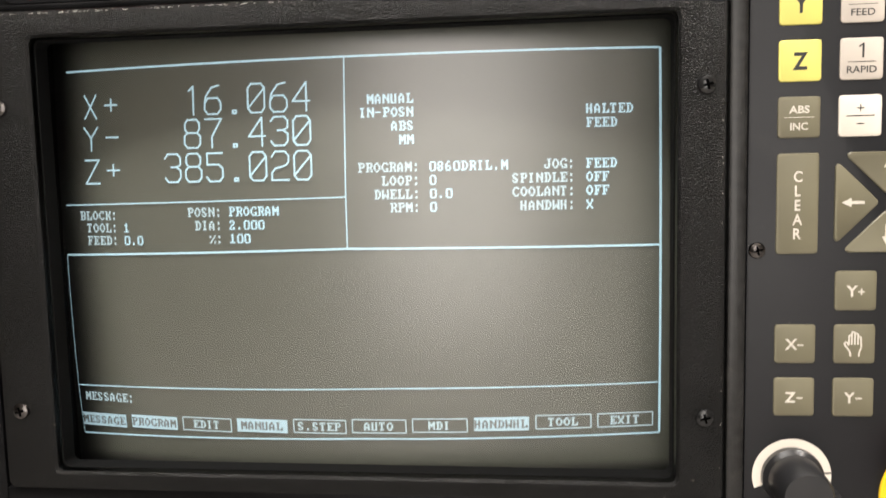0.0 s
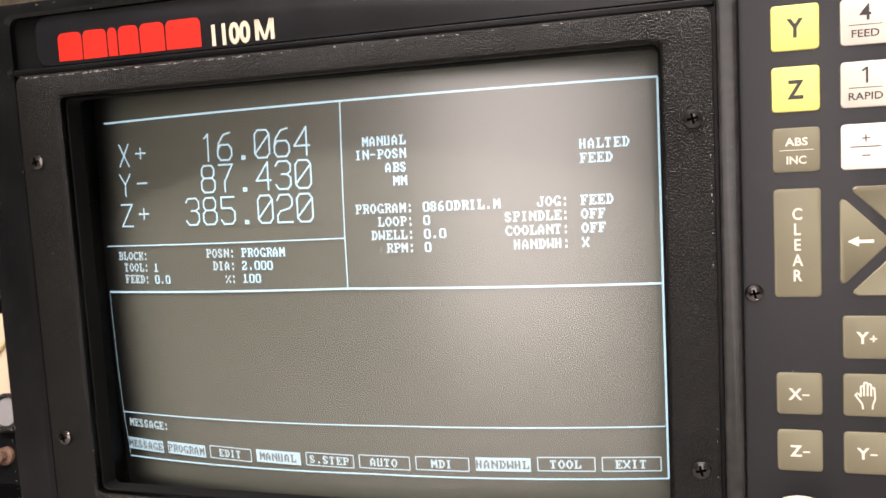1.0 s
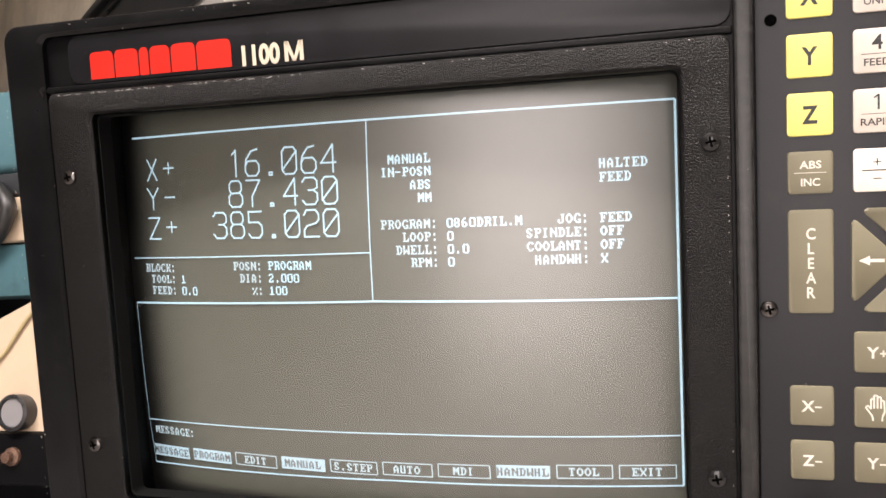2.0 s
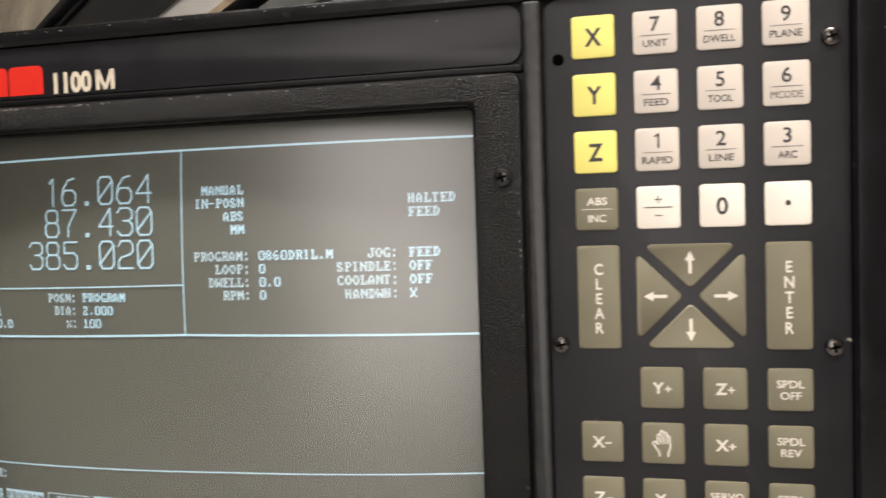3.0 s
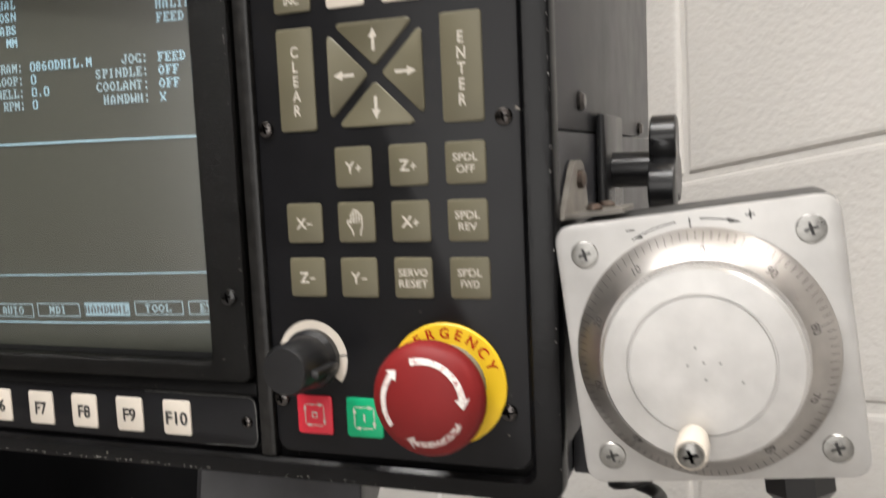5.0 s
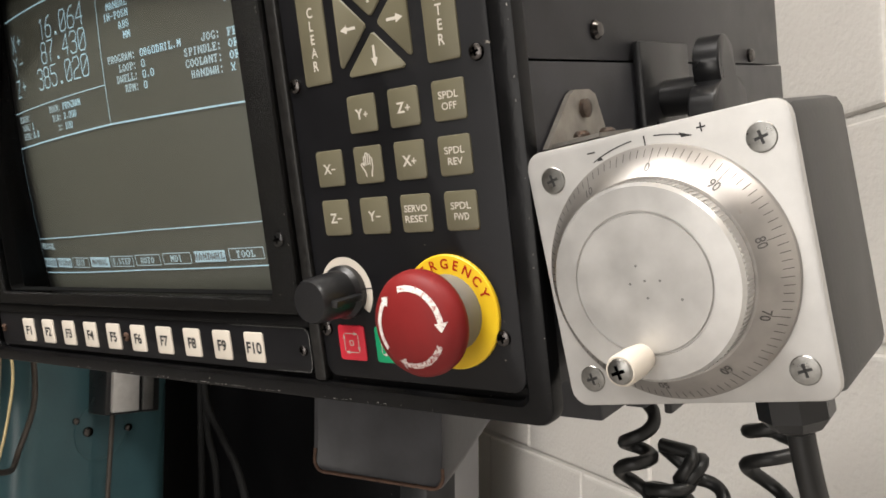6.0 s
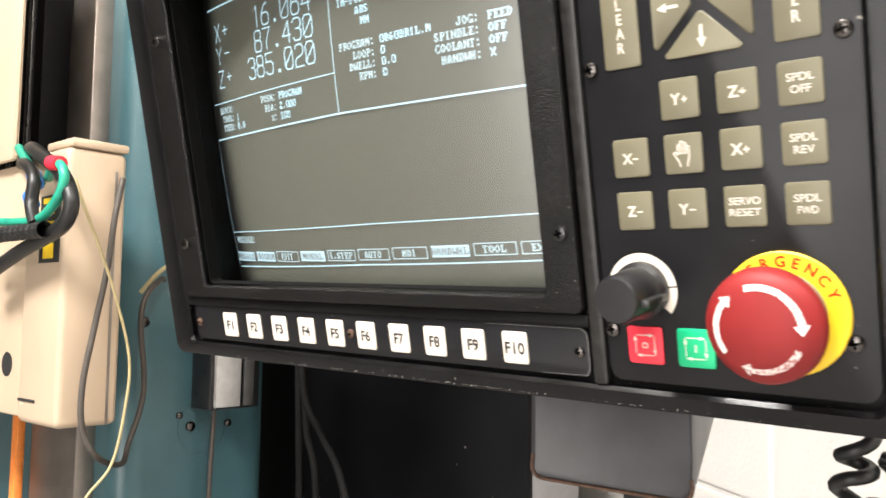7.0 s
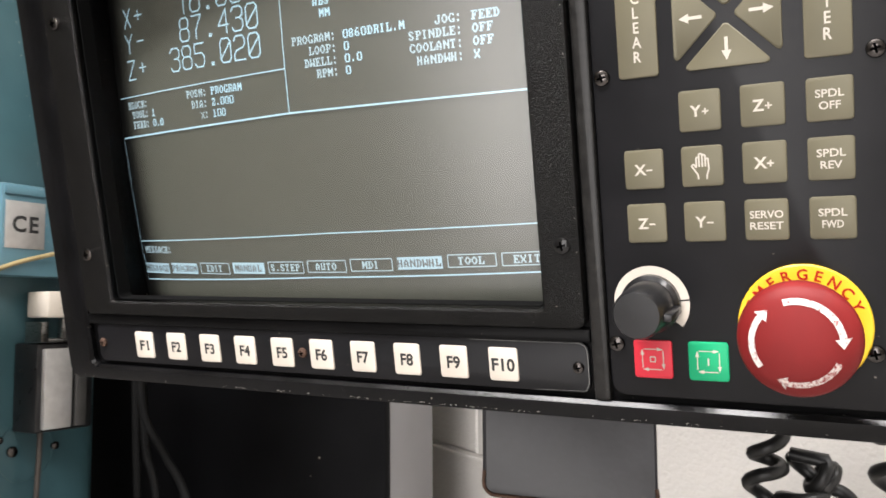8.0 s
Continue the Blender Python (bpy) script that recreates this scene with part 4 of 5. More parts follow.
# cable gland under the box
v, f = loft([[(0.024 + r * math.cos(2 * math.pi * k / 8 + 0.39), 0.024 + r * math.sin(2 * math.pi * k / 8 + 0.39), z) for k in range(8)] for r, z in ((0.012, -0.045), (0.0125, -0.047), (0.0125, -0.058), (0.009, -0.062), (0.005, -0.064))])
mesh_object("cable_gland", v, f, M_BLACK, wheel, False, "black plastic cable gland")
tube("cable", [(0.024, 0.024, -0.062), (0.0245, 0.024, -0.085), (0.027, 0.025, -0.12), (0.03, 0.028, -0.17), (0.02, 0.03, -0.24), (-0.01, 0.04, -0.27), (-0.03, 0.06, -0.235), (-0.028, 0.07, -0.2)], 0.0048, M_CABLE, wheel)

# bent bracket
bracket = group_of("wheel_bracket", "bent galvanised bracket with rusty screws on the console side", "bracket", PANEL)
v, f = loft([[(0.2002 + d, y, z) for y, z in ((0.3625, 1.330), (0.414, 1.330), (0.405, 1.3495), (0.4, 1.3515), (0.388, 1.3515), (0.3835, 1.3495))] for d in (0, 0.0022)])
mesh_object("upright", v, f, M_GALV, bracket)
v, f = loft([[(x, y, 1.3298 + d + (x - 0.2) * 0.11) for x, y in ((0.2, 0.366), (0.224, 0.362), (0.224, 0.39), (0.2, 0.412))] for d in (0, 0.0015)])
mesh_object("foot", v, f, M_GALV, bracket)
for x, y in ((0.212, 0.372), (0.214, 0.389)):
    v, f = loft([[(x + q * math.cos(2 * math.pi * k / 14), y + q * math.sin(2 * math.pi * k / 14), 1.3318 + (x - 0.2) * 0.11 + d) for k in range(14)] for d, q in ((0, 0.0032), (0.001, 0.0032), (0.0022, 0.002), (0.0024, 0.0001))])
    mesh_object("screw", v, f, M_DULL_SCREW, bracket, True, "dull rust-stained screw")
v, f = loft([[(0.2024 + d, 0.3935 + q * math.cos(2 * math.pi * k / 14), 1.344 + q * math.sin(2 * math.pi * k / 14)) for k in range(14)] for d, q in ((0, 0.0038), (0.002, 0.0038), (0.003, 0.002), (0.0032, 0.0001))])
mesh_object("screw", v, f, M_DULL_SCREW, bracket, True, "dull rust-stained screw")

# yoke cheek and star knob that clamp the console to its arm
yoke = group_of("console_yoke", "black yoke cheek with a three-lobed clamping knob", "bracket", PANEL)
box("yoke_base", 0.088, 0.189, 0.409, 0.53, 1.208, 1.2385, M_CASE, yoke, bevel=0.0015)
box("yoke_tab", 0.1895, 0.2, 0.43, 0.52, 1.2085, 1.23, M_CASE, yoke, bevel=0.001)
box("cheek", 0.2002, 0.2045, 0.448, 0.505, 1.2, 1.372, M_BLACK, yoke, bevel=0.0015)
v, f = loft([[(x, 0.472 + r * math.cos(2 * math.pi * k / 20), 1.3455 + r * math.sin(2 * math.pi * k / 20)) for k in range(20)] for x, r in ((0.2045, 0.0085), (0.2225, 0.0085), (0.2245, 0.012))])
knob2 = mesh_object("clamp_knob", v, f, M_BLACK, yoke, True, "glossy black three-lobed knob")
def lobe(x, s):
    pts = []
    for k in range(72):
        a = 2 * math.pi * k / 72
        r = s * (0.0118 + 0.0132 * (0.5 + 0.5 * math.cos(3 * (a - radians(96)))) ** 0.6)
        pts.append((x, 0.472 + r * math.cos(a), 1.3455 + r * math.sin(a)))
    return pts
v, f = loft([lobe(0.2225, 0.95), lobe(0.2233, 1.0), lobe(0.2337, 1.0), lobe(0.2345, 0.95)])
mesh_object("star_grip", v, f, M_BLACK, knob2, True, "", 40)

# support arm under the console
arm = group_of("support_arm", "grey painted square support arm with rusty lower edge", "support arm")
ARMX0, ARMX1 = -0.024, 0.075
def arm_loop(y, zb, kl, kr, r=0.007):
    left, right = ARMX0 + kl, ARMX1 - kr
    pts = [(right - r + r * math.cos(radians(a)), y, zb + r + r * math.sin(radians(a))) for a in (0, -22, -45, -68, -90)]
    return [(right, y, 1.33)] + pts + [(left + r - r * math.cos(radians(a)), y, zb + r - r * math.sin(radians(a))) for a in (90, 68, 45, 22, 0)] + [(left, y, 1.33)]


v, f = loft([arm_loop(0.4712, 1.2232, 0.0015, 0.0015), arm_loop(0.47, 1.222, 0, 0), arm_loop(0.475, 1.2215, 0, 0.001), arm_loop(0.49, 1.225, 0.001, 0.006), arm_loop(0.753, 1.312, 0.002, 0.086)])
mesh_object("arm_end", v, f, M_ARM, arm, True)
tube("rusty_edge", [(ARMX0 + 0.0006, 0.4706, 1.236)] + [(x, 0.4706, z + 0.0006) for x, y, z in reversed(arm_loop(0.47, 1.222, 0, 0)[1:11])] + [(ARMX1 - 0.0006, 0.4706, 1.234)], 0.0011, M_RUST, arm, 8, "worn rusty lower edge", False)
box("stem", 0.018, 0.04, 0.5, 0.53, 0.95, 1.2215, M_STEELGREY, arm, bevel=0.003)

# coiled cable hanging under the console
coil_path = []
guide = [Vector(p) for p in ((0.19, 0.66, 1.33), (0.186, 0.68, 1.28), (0.186, 0.685, 1.235), (0.18, 0.685, 1.19), (0.165, 0.685, 1.165), (0.148, 0.68, 1.18), (0.142, 0.67, 1.205), (0.128, 0.662, 1.222), (0.122, 0.66, 1.19), (0.116, 0.655, 1.15), (0.104, 0.655, 1.135), (0.1, 0.655, 1.17), (0.101, 0.655, 1.21), (0.106, 0.655, 1.25), (0.1, 0.66, 1.31))]
TURNS, STEPS = 19, 20
for i in range(TURNS * STEPS + 1):
    t = i / (TURNS * STEPS) * (len(guide) - 1)
    k = min(int(t), len(guide) - 2)
    base, along = guide[k].lerp(guide[k + 1], t - k), (guide[k + 1] - guide[k]).normalized()
    side = along.cross(Vector((0, 1, 0))).normalized()
    ang, r = 2 * math.pi * i / STEPS, 0.0128 + 0.0035 * math.sin(i * 0.031)
    coil_path.append(base + r * (math.cos(ang) * side + math.sin(ang) * along.cross(side)) + along * 0.006 * math.sin(ang * 0.5 + 1))
cable = group_of("coiled_cable", "black coiled cable hanging below the console", "cable")
tube("coil", coil_path, 0.0048, M_CABLE, cable, 8, smooth_path=False)

# ---- room ----
COURSE, LENGTH, JOINT = 0.2547, 0.5094, 0.007
wall = group_of("wall_north", "white painted concrete block wall with raked joints", "wall", WALL, kind="structure")
box("mortar", -7.5, 3.5, 0.0042, 0.2, 0, CEILING, M_WALL, wall, bevel=0)
tagged(box("floor", -6.5, 5, -3, 6.5, -0.1, 0, M_FLOOR, bevel=0), "grey stained concrete workshop floor", "floor", kind="structure")
tagged(box("ceiling", -6.5, 5, -3, 6.5, CEILING, CEILING + 0.1, M_CONCRETE, bevel=0), "stained bare concrete ceiling with cracks", "ceiling", kind="structure")
south = group_of("wall_south", "plain grey workshop wall with a tall window", "wall", kind="structure")
for x0, x1, z0, z1 in ((-6.5, -0.6, 0, CEILING), (0.7, 5, 0, CEILING), (-0.6, 0.7, 2.17, CEILING), (-0.6, 0.7, 0, 0.03)):
    box("wall_piece", x0, x1, -2.45, -2.3, z0, z1, M_SHOP, south, bevel=0)
window = group_of("window_1", "tall window with a grey frame", "window", kind="structure")
for x0, x1, z0, z1 in ((-0.6, -0.56, 0.03, 2.17), (0.66, 0.7, 0.03, 2.17), (-0.56, 0.66, 2.13, 2.17), (-0.56, 0.66, 0.03, 0.07)):
    box("window_frame", x0, x1, -2.41, -2.33, z0, z1, M_GREY_SIDE, window, bevel=0.002)
for lx, ly, lw, lh, watts in LAMPS:
    fixture = group_of("ceiling_light", "white enamelled ceiling light fitting", "ceiling light", group="ceiling lights")
    box("housing", lx - lw / 2 - 0.03, lx + lw / 2 + 0.03, ly - lh / 2 - 0.03, ly + lh / 2 + 0.03, CEILING - 0.11, CEILING - 0.002, M_CREAM, fixture, bevel=0.004)
tagged(box("wall_west", -6.3, -6.15, -2.3, 6.5, 0, CEILING, M_SHOP, bevel=0), "plain grey workshop wall", "wall", kind="structure")
tagged(box("wall_east", 4.05, 4.2, -2.3, 4, 0, CEILING, M_SHOP, bevel=0), "plain grey workshop wall", "wall", kind="structure")

# overhead along the wall: stained band, dark steel channel, duct with pipes
band = tagged(box("upper_band", -7.5, 3.4, -0.012, -0.0035, 2.893, CEILING, M_CONCRETE, bevel=0.002), "stained rough plaster band above the steel", "wall", kind="structure")
band.matrix_world = WALL
beam = group_of("steel_beam", "dark steel channel high along the block wall", "beam", WALL)
box("web", -7.5, -1.0, -0.02, -0.004, 2.52, 2.89, M_STEELGREY, beam, bevel=0.003)
box("lip", -7.5, -1.0, -0.05, -0.0205, 2.85, 2.888, M_STEELGREY, beam, bevel=0.006)
box("lip", -7.5, -1.0, -0.035, -0.0205, 2.80, 2.815, M_BLACK, beam, bevel=0.004)
duct = group_of("cable_duct", "dark blue-grey duct with pipes along the block wall", "duct", WALL)
board = box("board", -7.5, -0.95, -0.02, -0.004, 2.343, 2.388, M_BOARD, duct, bevel=0.004, label="brown weathered board")
box("cleat", -1.56, -1.49, -0.032, -0.0205, 2.365, 2.392, M_GALV, board, bevel=0.003)
tube("pipe", [(-7.5, -0.03, 2.313), (-2.0, -0.03, 2.313), (-0.92, -0.03, 2.313)], 0.026, M_CABINET, duct, 14, "", False)
box("channel", -7.5, -0.9, -0.04, -0.004, 2.186, 2.284, M_PIPE, duct, bevel=0.012, label="blue-grey steel channel")
box("ridge", -7.5, -0.9, -0.048, -0.0405, 2.192, 2.206, M_PIPE, duct, bevel=0.003)
tube("pipe", [(-7.5, -0.03, 2.165), (-2.0, -0.03, 2.165), (-0.9, -0.03, 2.165)], 0.016, M_PALE_PIPE, duct, 12, "pale blue-grey pipe", False)
box("tray", -7.5, -0.878, -0.05, -0.004, 2.085, 2.146, M_CABINET, duct, bevel=0.006)

# ---- milling machine ----
MILL = Matrix.Translation((0.266, 0.062, 1.321)) @ Matrix.Scale(1.08, 4) @ Matrix.Translation((-0.266, -0.062, -1.321))
M_RUBBER = material("grey_rubber_cable", (0.06, 0.05, 0.042), 0.5)
M_YELLOW_WIRE = material("yellow_wire", (0.38, 0.31, 0.16), 0.5)
M_GREEN_HOSE = material("green_hose", (0.02, 0.3, 0.2), 0.35)
M_ORANGE = material("orange_rod", (0.8, 0.25, 0.05), 0.45)
M_PALEBLUE = material("pale_blue_paint", (0.115, 0.24, 0.3), 0.4, vary=0.08, scale=9)
M_BLUE_TIE = material("blue_fitting", (0.05, 0.2, 0.6), 0.4)
mill = group_of("milling_machine", "teal milling machine with a beige sheet-metal head cover", "milling machine", MILL)
column = box("column", -1.75, -1.09, 0.79, 1.106, -0.1, 2.1, M_TEAL, mill, bevel=0.05, label="teal painted cast column", seg=6)
box("way", -1.35, -1.174, 0.755, 0.792, 0.3, 2.0, M_WAY, mill, bevel=0.004, label="ground steel way")
box("way_guard", -1.6, -1.255, 0.70, 0.753, 1.15, 2.0, M_CABINET, mill, bevel=0.006, label="black bellows guard beside the way")
for k in range(5):
    box("guard_rib", -1.3 - 0.07 * k, -1.285 - 0.07 * k, 0.692, 0.702, 1.15, 2.0, M_BLACK, mill, bevel=0.002)
box("orange_rod", -1.4, -1.375, 0.74, 0.756, 0.3, 1.2, M_ORANGE, mill, bevel=0.003, label="orange rod beside the way")
box("head_cover", -1.75, -1.09, 0.592, 0.604, 1.545, 2.0, M_BEIGE, mill, bevel=0.006, label="beige sheet-metal upper head cover")
lower = box("lower_cover", -1.75, -1.04, 0.612, 0.69, 1.152, 1.543, M_BEIGE, mill, bevel=0.005, label="beige sheet-metal lower head cover")
v, f = loft([circle(-1.116, 1.229, 0.019, y, 28) for y in (0.613, 0.6112)])
mesh_object("hole", v, f, M_INK, lower, True, "round dark hole")
head_box = box("head_box", -1.045, -0.918, 0.6, 0.692, 1.148, 1.548, M_BEIGE, mill, bevel=0.01, label="beige sheet-metal box with a folded cap", seg=3)
box("cap", -1.0, -0.9165, 0.606, 0.6935, 1.549, 1.562, M_BEIGE, head_box, bevel=0.004)
box("seam", -0.9178, -0.9165, 0.672, 0.676, 1.15, 1.52, M_WAY, head_box, bevel=0.0004)
box("foot_slot", -1.04, -0.985, 0.5985, 0.6, 1.18, 1.184, M_INK, head_box, bevel=0)
label_plate = box("warning_label", -0.99, -0.928, 0.5975, 0.5995, 1.382, 1.48, M_INK, head_box, bevel=0.0004, label="black and yellow warning label")
for z, h in ((1.468, 0.008), (1.452, 0.01), (1.43, 0.012)):
    box("yellow_mark", -0.98, -0.945, 0.5965, 0.5975, z, z + h, M_RING, label_plate, bevel=0)
box("yellow_panel", -0.975, -0.943, 0.5965, 0.5975, 1.388, 1.41, M_RING, label_plate, bevel=0)
# cables and hoses on the head
tube("loop_cable", [(-0.905, 0.678, 1.51), (-0.902, 0.666, 1.449), (-0.9, 0.657, 1.375), (-0.9, 0.641, 1.287), (-0.9, 0.628, 1.209), (-0.9, 0.631, 1.147), (-0.905, 0.659, 1.104), (-0.98, 0.735, 1.078), (-1.03, 0.773, 1.1), (-1.03, 0.796, 1.182), (-1.03, 0.786, 1.292), (-1.035, 0.796, 1.338), (-1.05, 0.83, 1.368), (-1.088, 0.86, 1.37)], 0.0046, M_RUBBER, mill, 10, "dark grey cable hanging in a loop")
tube("yellow_wire", [(-0.9, 0.604, 1.5), (-0.89, 0.616, 1.456), (-0.89, 0.638, 1.406), (-0.89, 0.666, 1.335), (-0.89, 0.691, 1.247), (-0.89, 0.688, 1.174), (-0.89, 0.671, 1.097), (-0.89, 0.636, 1.056), (-0.89, 0.6, 1.0)], 0.0022, M_YELLOW_WIRE, mill, 8, "thin yellow wire")
tube("yellow_wire", [(-1.06, 0.8, 1.345), (-1.045, 0.83, 1.385), (-1.04, 0.88, 1.41), (-1.035, 0.95, 1.43)], 0.004, M_YELLOW_WIRE, mill, 8, "thin yellow wire")
tube("green_hose", [(-1.12, 0.57, 1.44), (-1.045, 0.56, 1.442), (-0.911, 0.556, 1.436), (-0.856, 0.556, 1.454), (-0.83, 0.556, 1.48), (-0.835, 0.556, 1.501), (-0.866, 0.56, 1.512), (-0.9, 0.57, 1.505), (-0.93, 0.58, 1.5)], 0.0065, M_GREEN_HOSE, mill, 10, "green air hose")
tube("green_hose", [(-1.06, 0.59, 1.56), (-0.996, 0.575, 1.532), (-0.951, 0.57, 1.509), (-0.93, 0.57, 1.49)], 0.0065, M_GREEN_HOSE, mill, 10, "green air hose")
tube("black_hose", [(-1.12, 0.63, 1.562), (-1.0, 0.585, 1.551), (-0.93, 0.57, 1.529), (-0.86, 0.565, 1.5), (-0.825, 0.565, 1.46), (-0.84, 0.565, 1.43), (-0.9, 0.565, 1.412), (-0.98, 0.565, 1.395), (-1.12, 0.57, 1.36)], 0.0105, M_CABLE, mill, 10, "thick black hose")
tube("black_hose", [(-1.12, 0.62, 1.545), (-1.0, 0.575, 1.528), (-0.93, 0.56, 1.5), (-0.925, 0.556, 1.46), (-0.9, 0.552, 1.43)], 0.009, M_CABLE, mill, 10, "thick black hose")
verts, faces = [], []
for i in range(60):
    o = len(verts)
    for k in range(10):
        a = 2 * math.pi * k / 10
        r = 0.0115 if (i // 2) % 2 else 0.0095
        verts.append((-1.13 + 0.0045 * i, 0.55 + r * math.cos(a), 1.421 + r * math.sin(a)))
    if i:
        faces += [(o - 10 + k, o - 10 + (k + 1) % 10, o + (k + 1) % 10, o + k) for k in range(10)]
mesh_object("ribbed_conduit", verts, faces, M_CABLE, mill, True, "black ribbed conduit", 20)
tube("red_band", [(-0.872, 0.558, 1.512), (-0.846, 0.558, 1.508)], 0.0105, M_RED, mill, 10, "red hose clip", False)
tube("blue_fitting", [(-0.945, 0.566, 1.505), (-0.925, 0.562, 1.488)], 0.0105, M_BLUE_TIE, mill, 10, "blue hose fitting", False)
tube("blue_fitting", [(-0.955, 0.566, 1.475), (-0.935, 0.562, 1.46)], 0.01, M_BLUE_TIE, mill, 10, "blue hose fitting", False)
# rear of the head, glimpsed past the console's edge
rear = box("rear_casting", -1.1, -0.66, 0.945, 1.05, 1.655, 1.775, M_TEAL, mill, bevel=0.012, label="teal casting at the rear of the head", seg=3)
box("rear_shelf", -0.9, -0.665, 0.94, 1.0, 1.62, 1.653, M_STEELGREY, mill, bevel=0.008)
box("rear_cover", -0.9, -0.66, 0.944, 0.96, 1.555, 1.619, M_BEIGE, mill, bevel=0.006, label="beige rear cover")
box("rear_web", -0.9, -0.662, 0.95, 1.0, 1.48, 1.553, M_TEAL, mill, bevel=0.004)
v, f = loft([[(-0.9, y, 1.3), (-0.64, y, 1.3), (-0.64, y, 1.53), (-0.9, y, 1.42)] for y in (0.938, 0.95)])
lower_rear = mesh_object("rear_cover", v, f, M_BEIGE, mill, False, "beige lower rear cover with a yellow wire across it")
tube("yellow_wire", [(-0.87, 0.934, 1.36), (-0.82, 0.934, 1.4), (-0.77, 0.934, 1.46), (-0.7, 0.934, 1.5)], 0.0025, M_YELLOW_WIRE, lower_rear, 8, "thin yellow wire")
tube("black_hose", [(-0.84, 0.93, 1.63), (-0.815, 0.925, 1.6), (-0.835, 0.93, 1.565), (-0.87, 0.935, 1.54)], 0.012, M_CABLE, mill, 10, "thick black hose")
gauge = lathe("gauge", -0.785, 1.325, [(0.022, 0.944), (0.024, 0.93), (0.024, 0.918), (0.0195, 0.916), (0.019, 0.92), (0.0, 0.92)], M_BLACK, mill, 28, "small round gauge in a black ring")
lathe("gauge_face", -0.785, 1.325, [(0.0186, 0.9205), (0.0184, 0.919), (0.0, 0.919)], M_GREY_SIDE, gauge, 28)
base = box("rear_base", -0.9, -0.66, 0.93, 1.04, 1.23, 1.299, M_CABINET, mill, bevel=0.006)
lathe("brass_bolt", -0.79, 1.268, [(0.012, 0.931), (0.012, 0.925), (0.007, 0.923), (0.007, 0.915), (0.0, 0.914)], M_RUST, base, 20, "brass fitting")
# column side
junction = box("junction_box", -1.089, -1.045, 0.862, 1.0, 1.392, 1.54, M_PALEBLUE, mill, bevel=0.004, label="pale blue junction box with a metal plate")
box("lid_edge", -1.0455, -1.04, 0.866, 0.996, 1.522, 1.536, M_PALEBLUE, junction, bevel=0.002)
plate = box("metal_plate", -1.0445, -1.043, 0.868, 0.938, 1.436, 1.512, M_ALU, junction, bevel=0.0005, label="metal plate with black letters")
vs, fs = join2d([placed("C", 0.892, 1.476, 0.026, bold=0.03), placed("E", 0.918, 1.476, 0.026, bold=0.03)])
me = bpy.data.meshes.new("letters")
me.from_pydata([(-1.0425, y, z) for y, z in vs], [], fs)
me.materials.append(M_INK)
letters = new("letters", me)
letters.parent = plate
switch = box("limit_switch", -1.089, -1.03, 0.922, 1.03, 1.14, 1.284, M_BLACK, mill, bevel=0.004, label="limit switch with a silver cover and bracket")
box("silver_cover", -1.031, -1.02, 0.93, 0.982, 1.145, 1.275, M_ALU, switch, bevel=0.003)
box("dark_flank", -1.03, -1.022, 0.99, 1.012, 1.145, 1.275, M_DARK_BOX, switch, bevel=0.002)
box("bracket", -1.06, -1.018, 0.92, 0.932, 1.285, 1.318, M_STEEL, switch, bevel=0.001)
box("bracket", -1.06, -1.018, 0.932, 0.985, 1.285, 1.291, M_STEEL, switch, bevel=0.001)
box("plunger", -1.04, -1.028, 0.965, 0.978, 1.291, 1.324, M_STEEL, switch, bevel=0.002)
box("white_block", -1.075, -1.02, 0.932, 0.99, 1.325, 1.368, M_CREAM, switch, bevel=0.004)
tube("drop_cable", [(-1.05, 0.949, 1.28), (-1.06, 0.952, 1.2), (-1.06, 0.953, 1.125), (-1.06, 0.948, 0.982), (-1.06, 0.945, 0.7)], 0.0045, M_RUBBER, mill, 8, "dark cable down the column")
for y, z, r in ((0.9, 1.129, 0.006), (0.923, 1.108, 0.009), (1.002, 1.108, 0.007), (0.825, 1.295, 0.009)):
    v, f = loft([[(-1.091 + d, y + q * math.cos(2 * math.pi * k / 12), z + q * math.sin(2 * math.pi * k / 12)) for k in range(12)] for d, q in ((0, r), (0.006, r), (0.008, r * 0.6), (0.0082, 0.0001))])
    mesh_object("bolt", v, f, M_SCREW, mill, True, "dark bolt in the column")
v, f = loft([[(-1.09 + d, 0.95 + q * math.cos(2 * math.pi * k / 40), 1.105 + q * math.sin(2 * math.pi * k / 40)) for k in range(40)] for d, q in ((0, 0.052), (0.002, 0.052), (0.002, 0.048), (0, 0.048))], closed=True)
mesh_object("cast_ring", v, f, M_TEAL, mill, True)

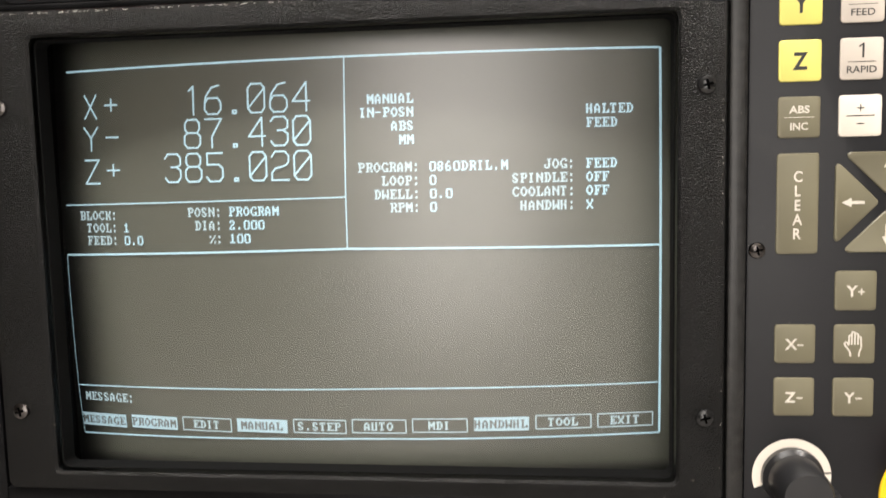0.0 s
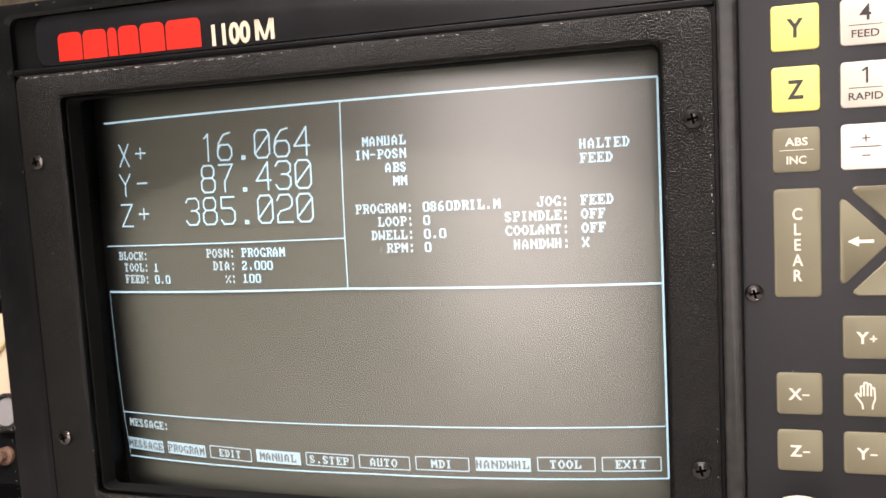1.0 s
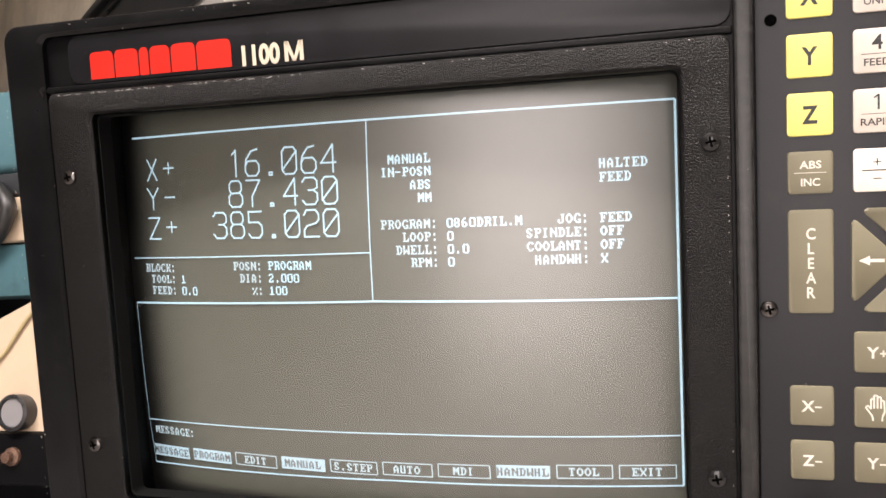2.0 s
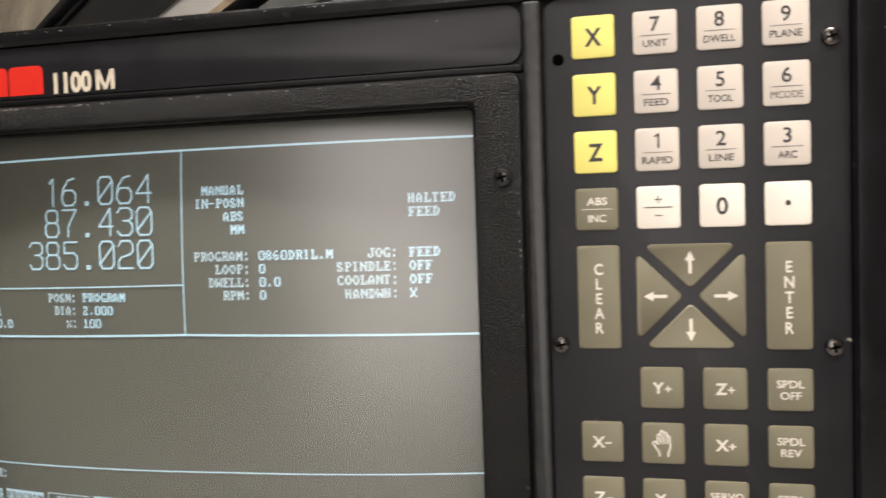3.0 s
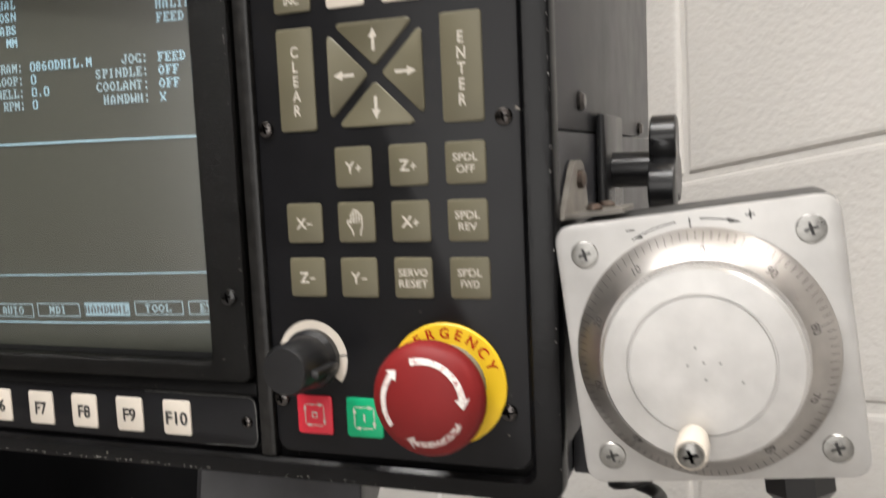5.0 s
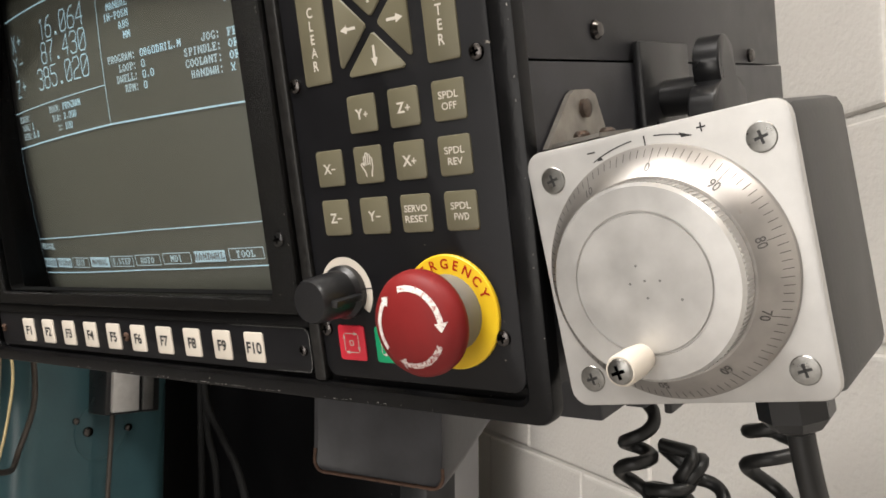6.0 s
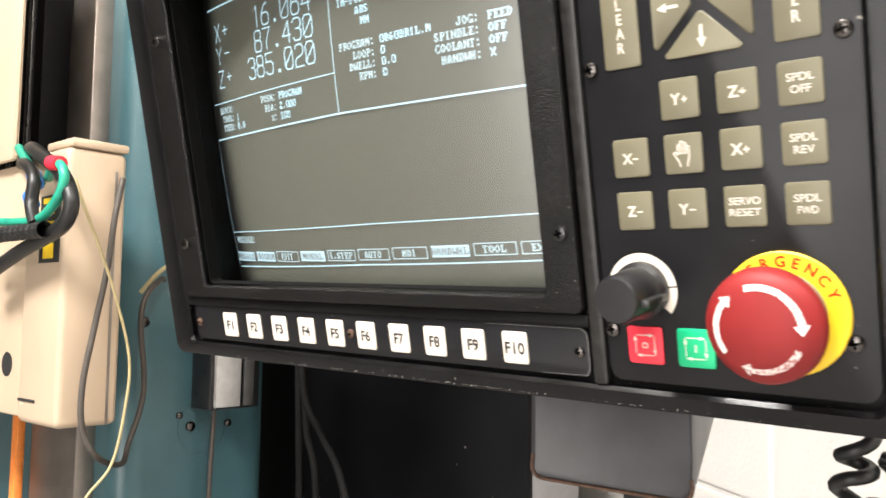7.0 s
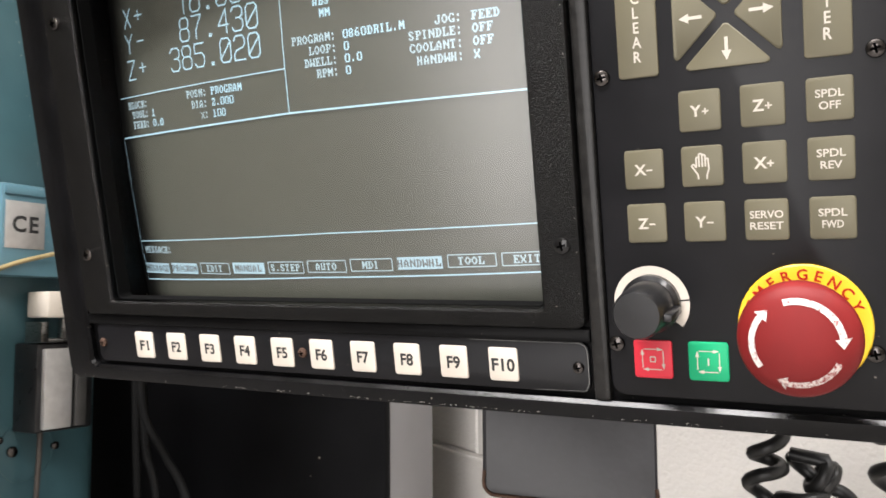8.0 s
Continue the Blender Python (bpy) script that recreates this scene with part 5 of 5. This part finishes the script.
cabinet = group_of("electrical_cabinet", "black steel electrical cabinet behind the machine", "cabinet")
box("front", -1.6, -0.643, 1.34, 1.36, 0.02, 1.75, M_CABINET, cabinet, bevel=0.003)
box("side", -0.66, -0.645, 1.3605, 1.52, 0.02, 1.75, M_GREY_SIDE, cabinet, bevel=0.002, label="grey cabinet side")
box("back", -1.6, -0.661, 1.3605, 1.5, 0.021, 1.74, M_CABINET, cabinet, bevel=0.002)
for name, pts in (("a", [(-1.09, 1.18, 1.3), (-1.08, 1.18, 1.15), (-1.07, 1.18, 1.07), (-1.04, 1.18, 0.97), (-1.02, 1.18, 0.6)]), ("b", [(-1.085, 1.17, 1.3), (-1.07, 1.17, 1.15), (-1.01, 1.17, 1.07), (-0.95, 1.17, 0.985), (-0.85, 1.17, 0.7)]), ("c", [(-1.12, 1.19, 1.3), (-1.11, 1.19, 1.1), (-1.1, 1.19, 0.9), (-1.1, 1.19, 0.6)])):
    hang = group_of("hanging_cable", "dark grey cable hanging beside the cabinet", "cable", group="hanging cables")
    tube("cable", pts, 0.0075, M_DULL_CABLE, hang, 10)

# ---- blocks of the wall ----
bm = bmesh.new()
bmesh.ops.create_cube(bm, size=1)
for vert in bm.verts:
    vert.co = (vert.co.x * (LENGTH - JOINT), 0.02 + vert.co.y * 0.04, vert.co.z * (COURSE - JOINT))
bmesh.ops.bevel(bm, geom=[e for e in bm.edges if all(v.co.y < 0.001 for v in e.verts)], offset=0.0075, segments=3, affect="EDGES", profile=0.55)
block_mesh = bpy.data.meshes.new("block")
bm.to_mesh(block_mesh)
bm.free()
block_mesh.materials.append(M_WALL)
rng = random.Random(4)
for r in range(0, 13):
    zc = 0.0043 + COURSE * (r + 0.5)
    if zc + COURSE / 2 > CEILING:
        continue
    for k in range(-13, 8):
        ob = new("block", block_mesh)
        ob.parent = wall
        ob.matrix_local = pose(-0.7325 + LENGTH * (k + 0.5) + (0 if r % 2 == 1 else LENGTH / 2), rng.uniform(-0.0012, 0.0012), zc + rng.uniform(-0.0015, 0.0015), rng.uniform(-0.15, 0.15), rng.uniform(-0.2, 0.2), rng.uniform(-0.1, 0.1))
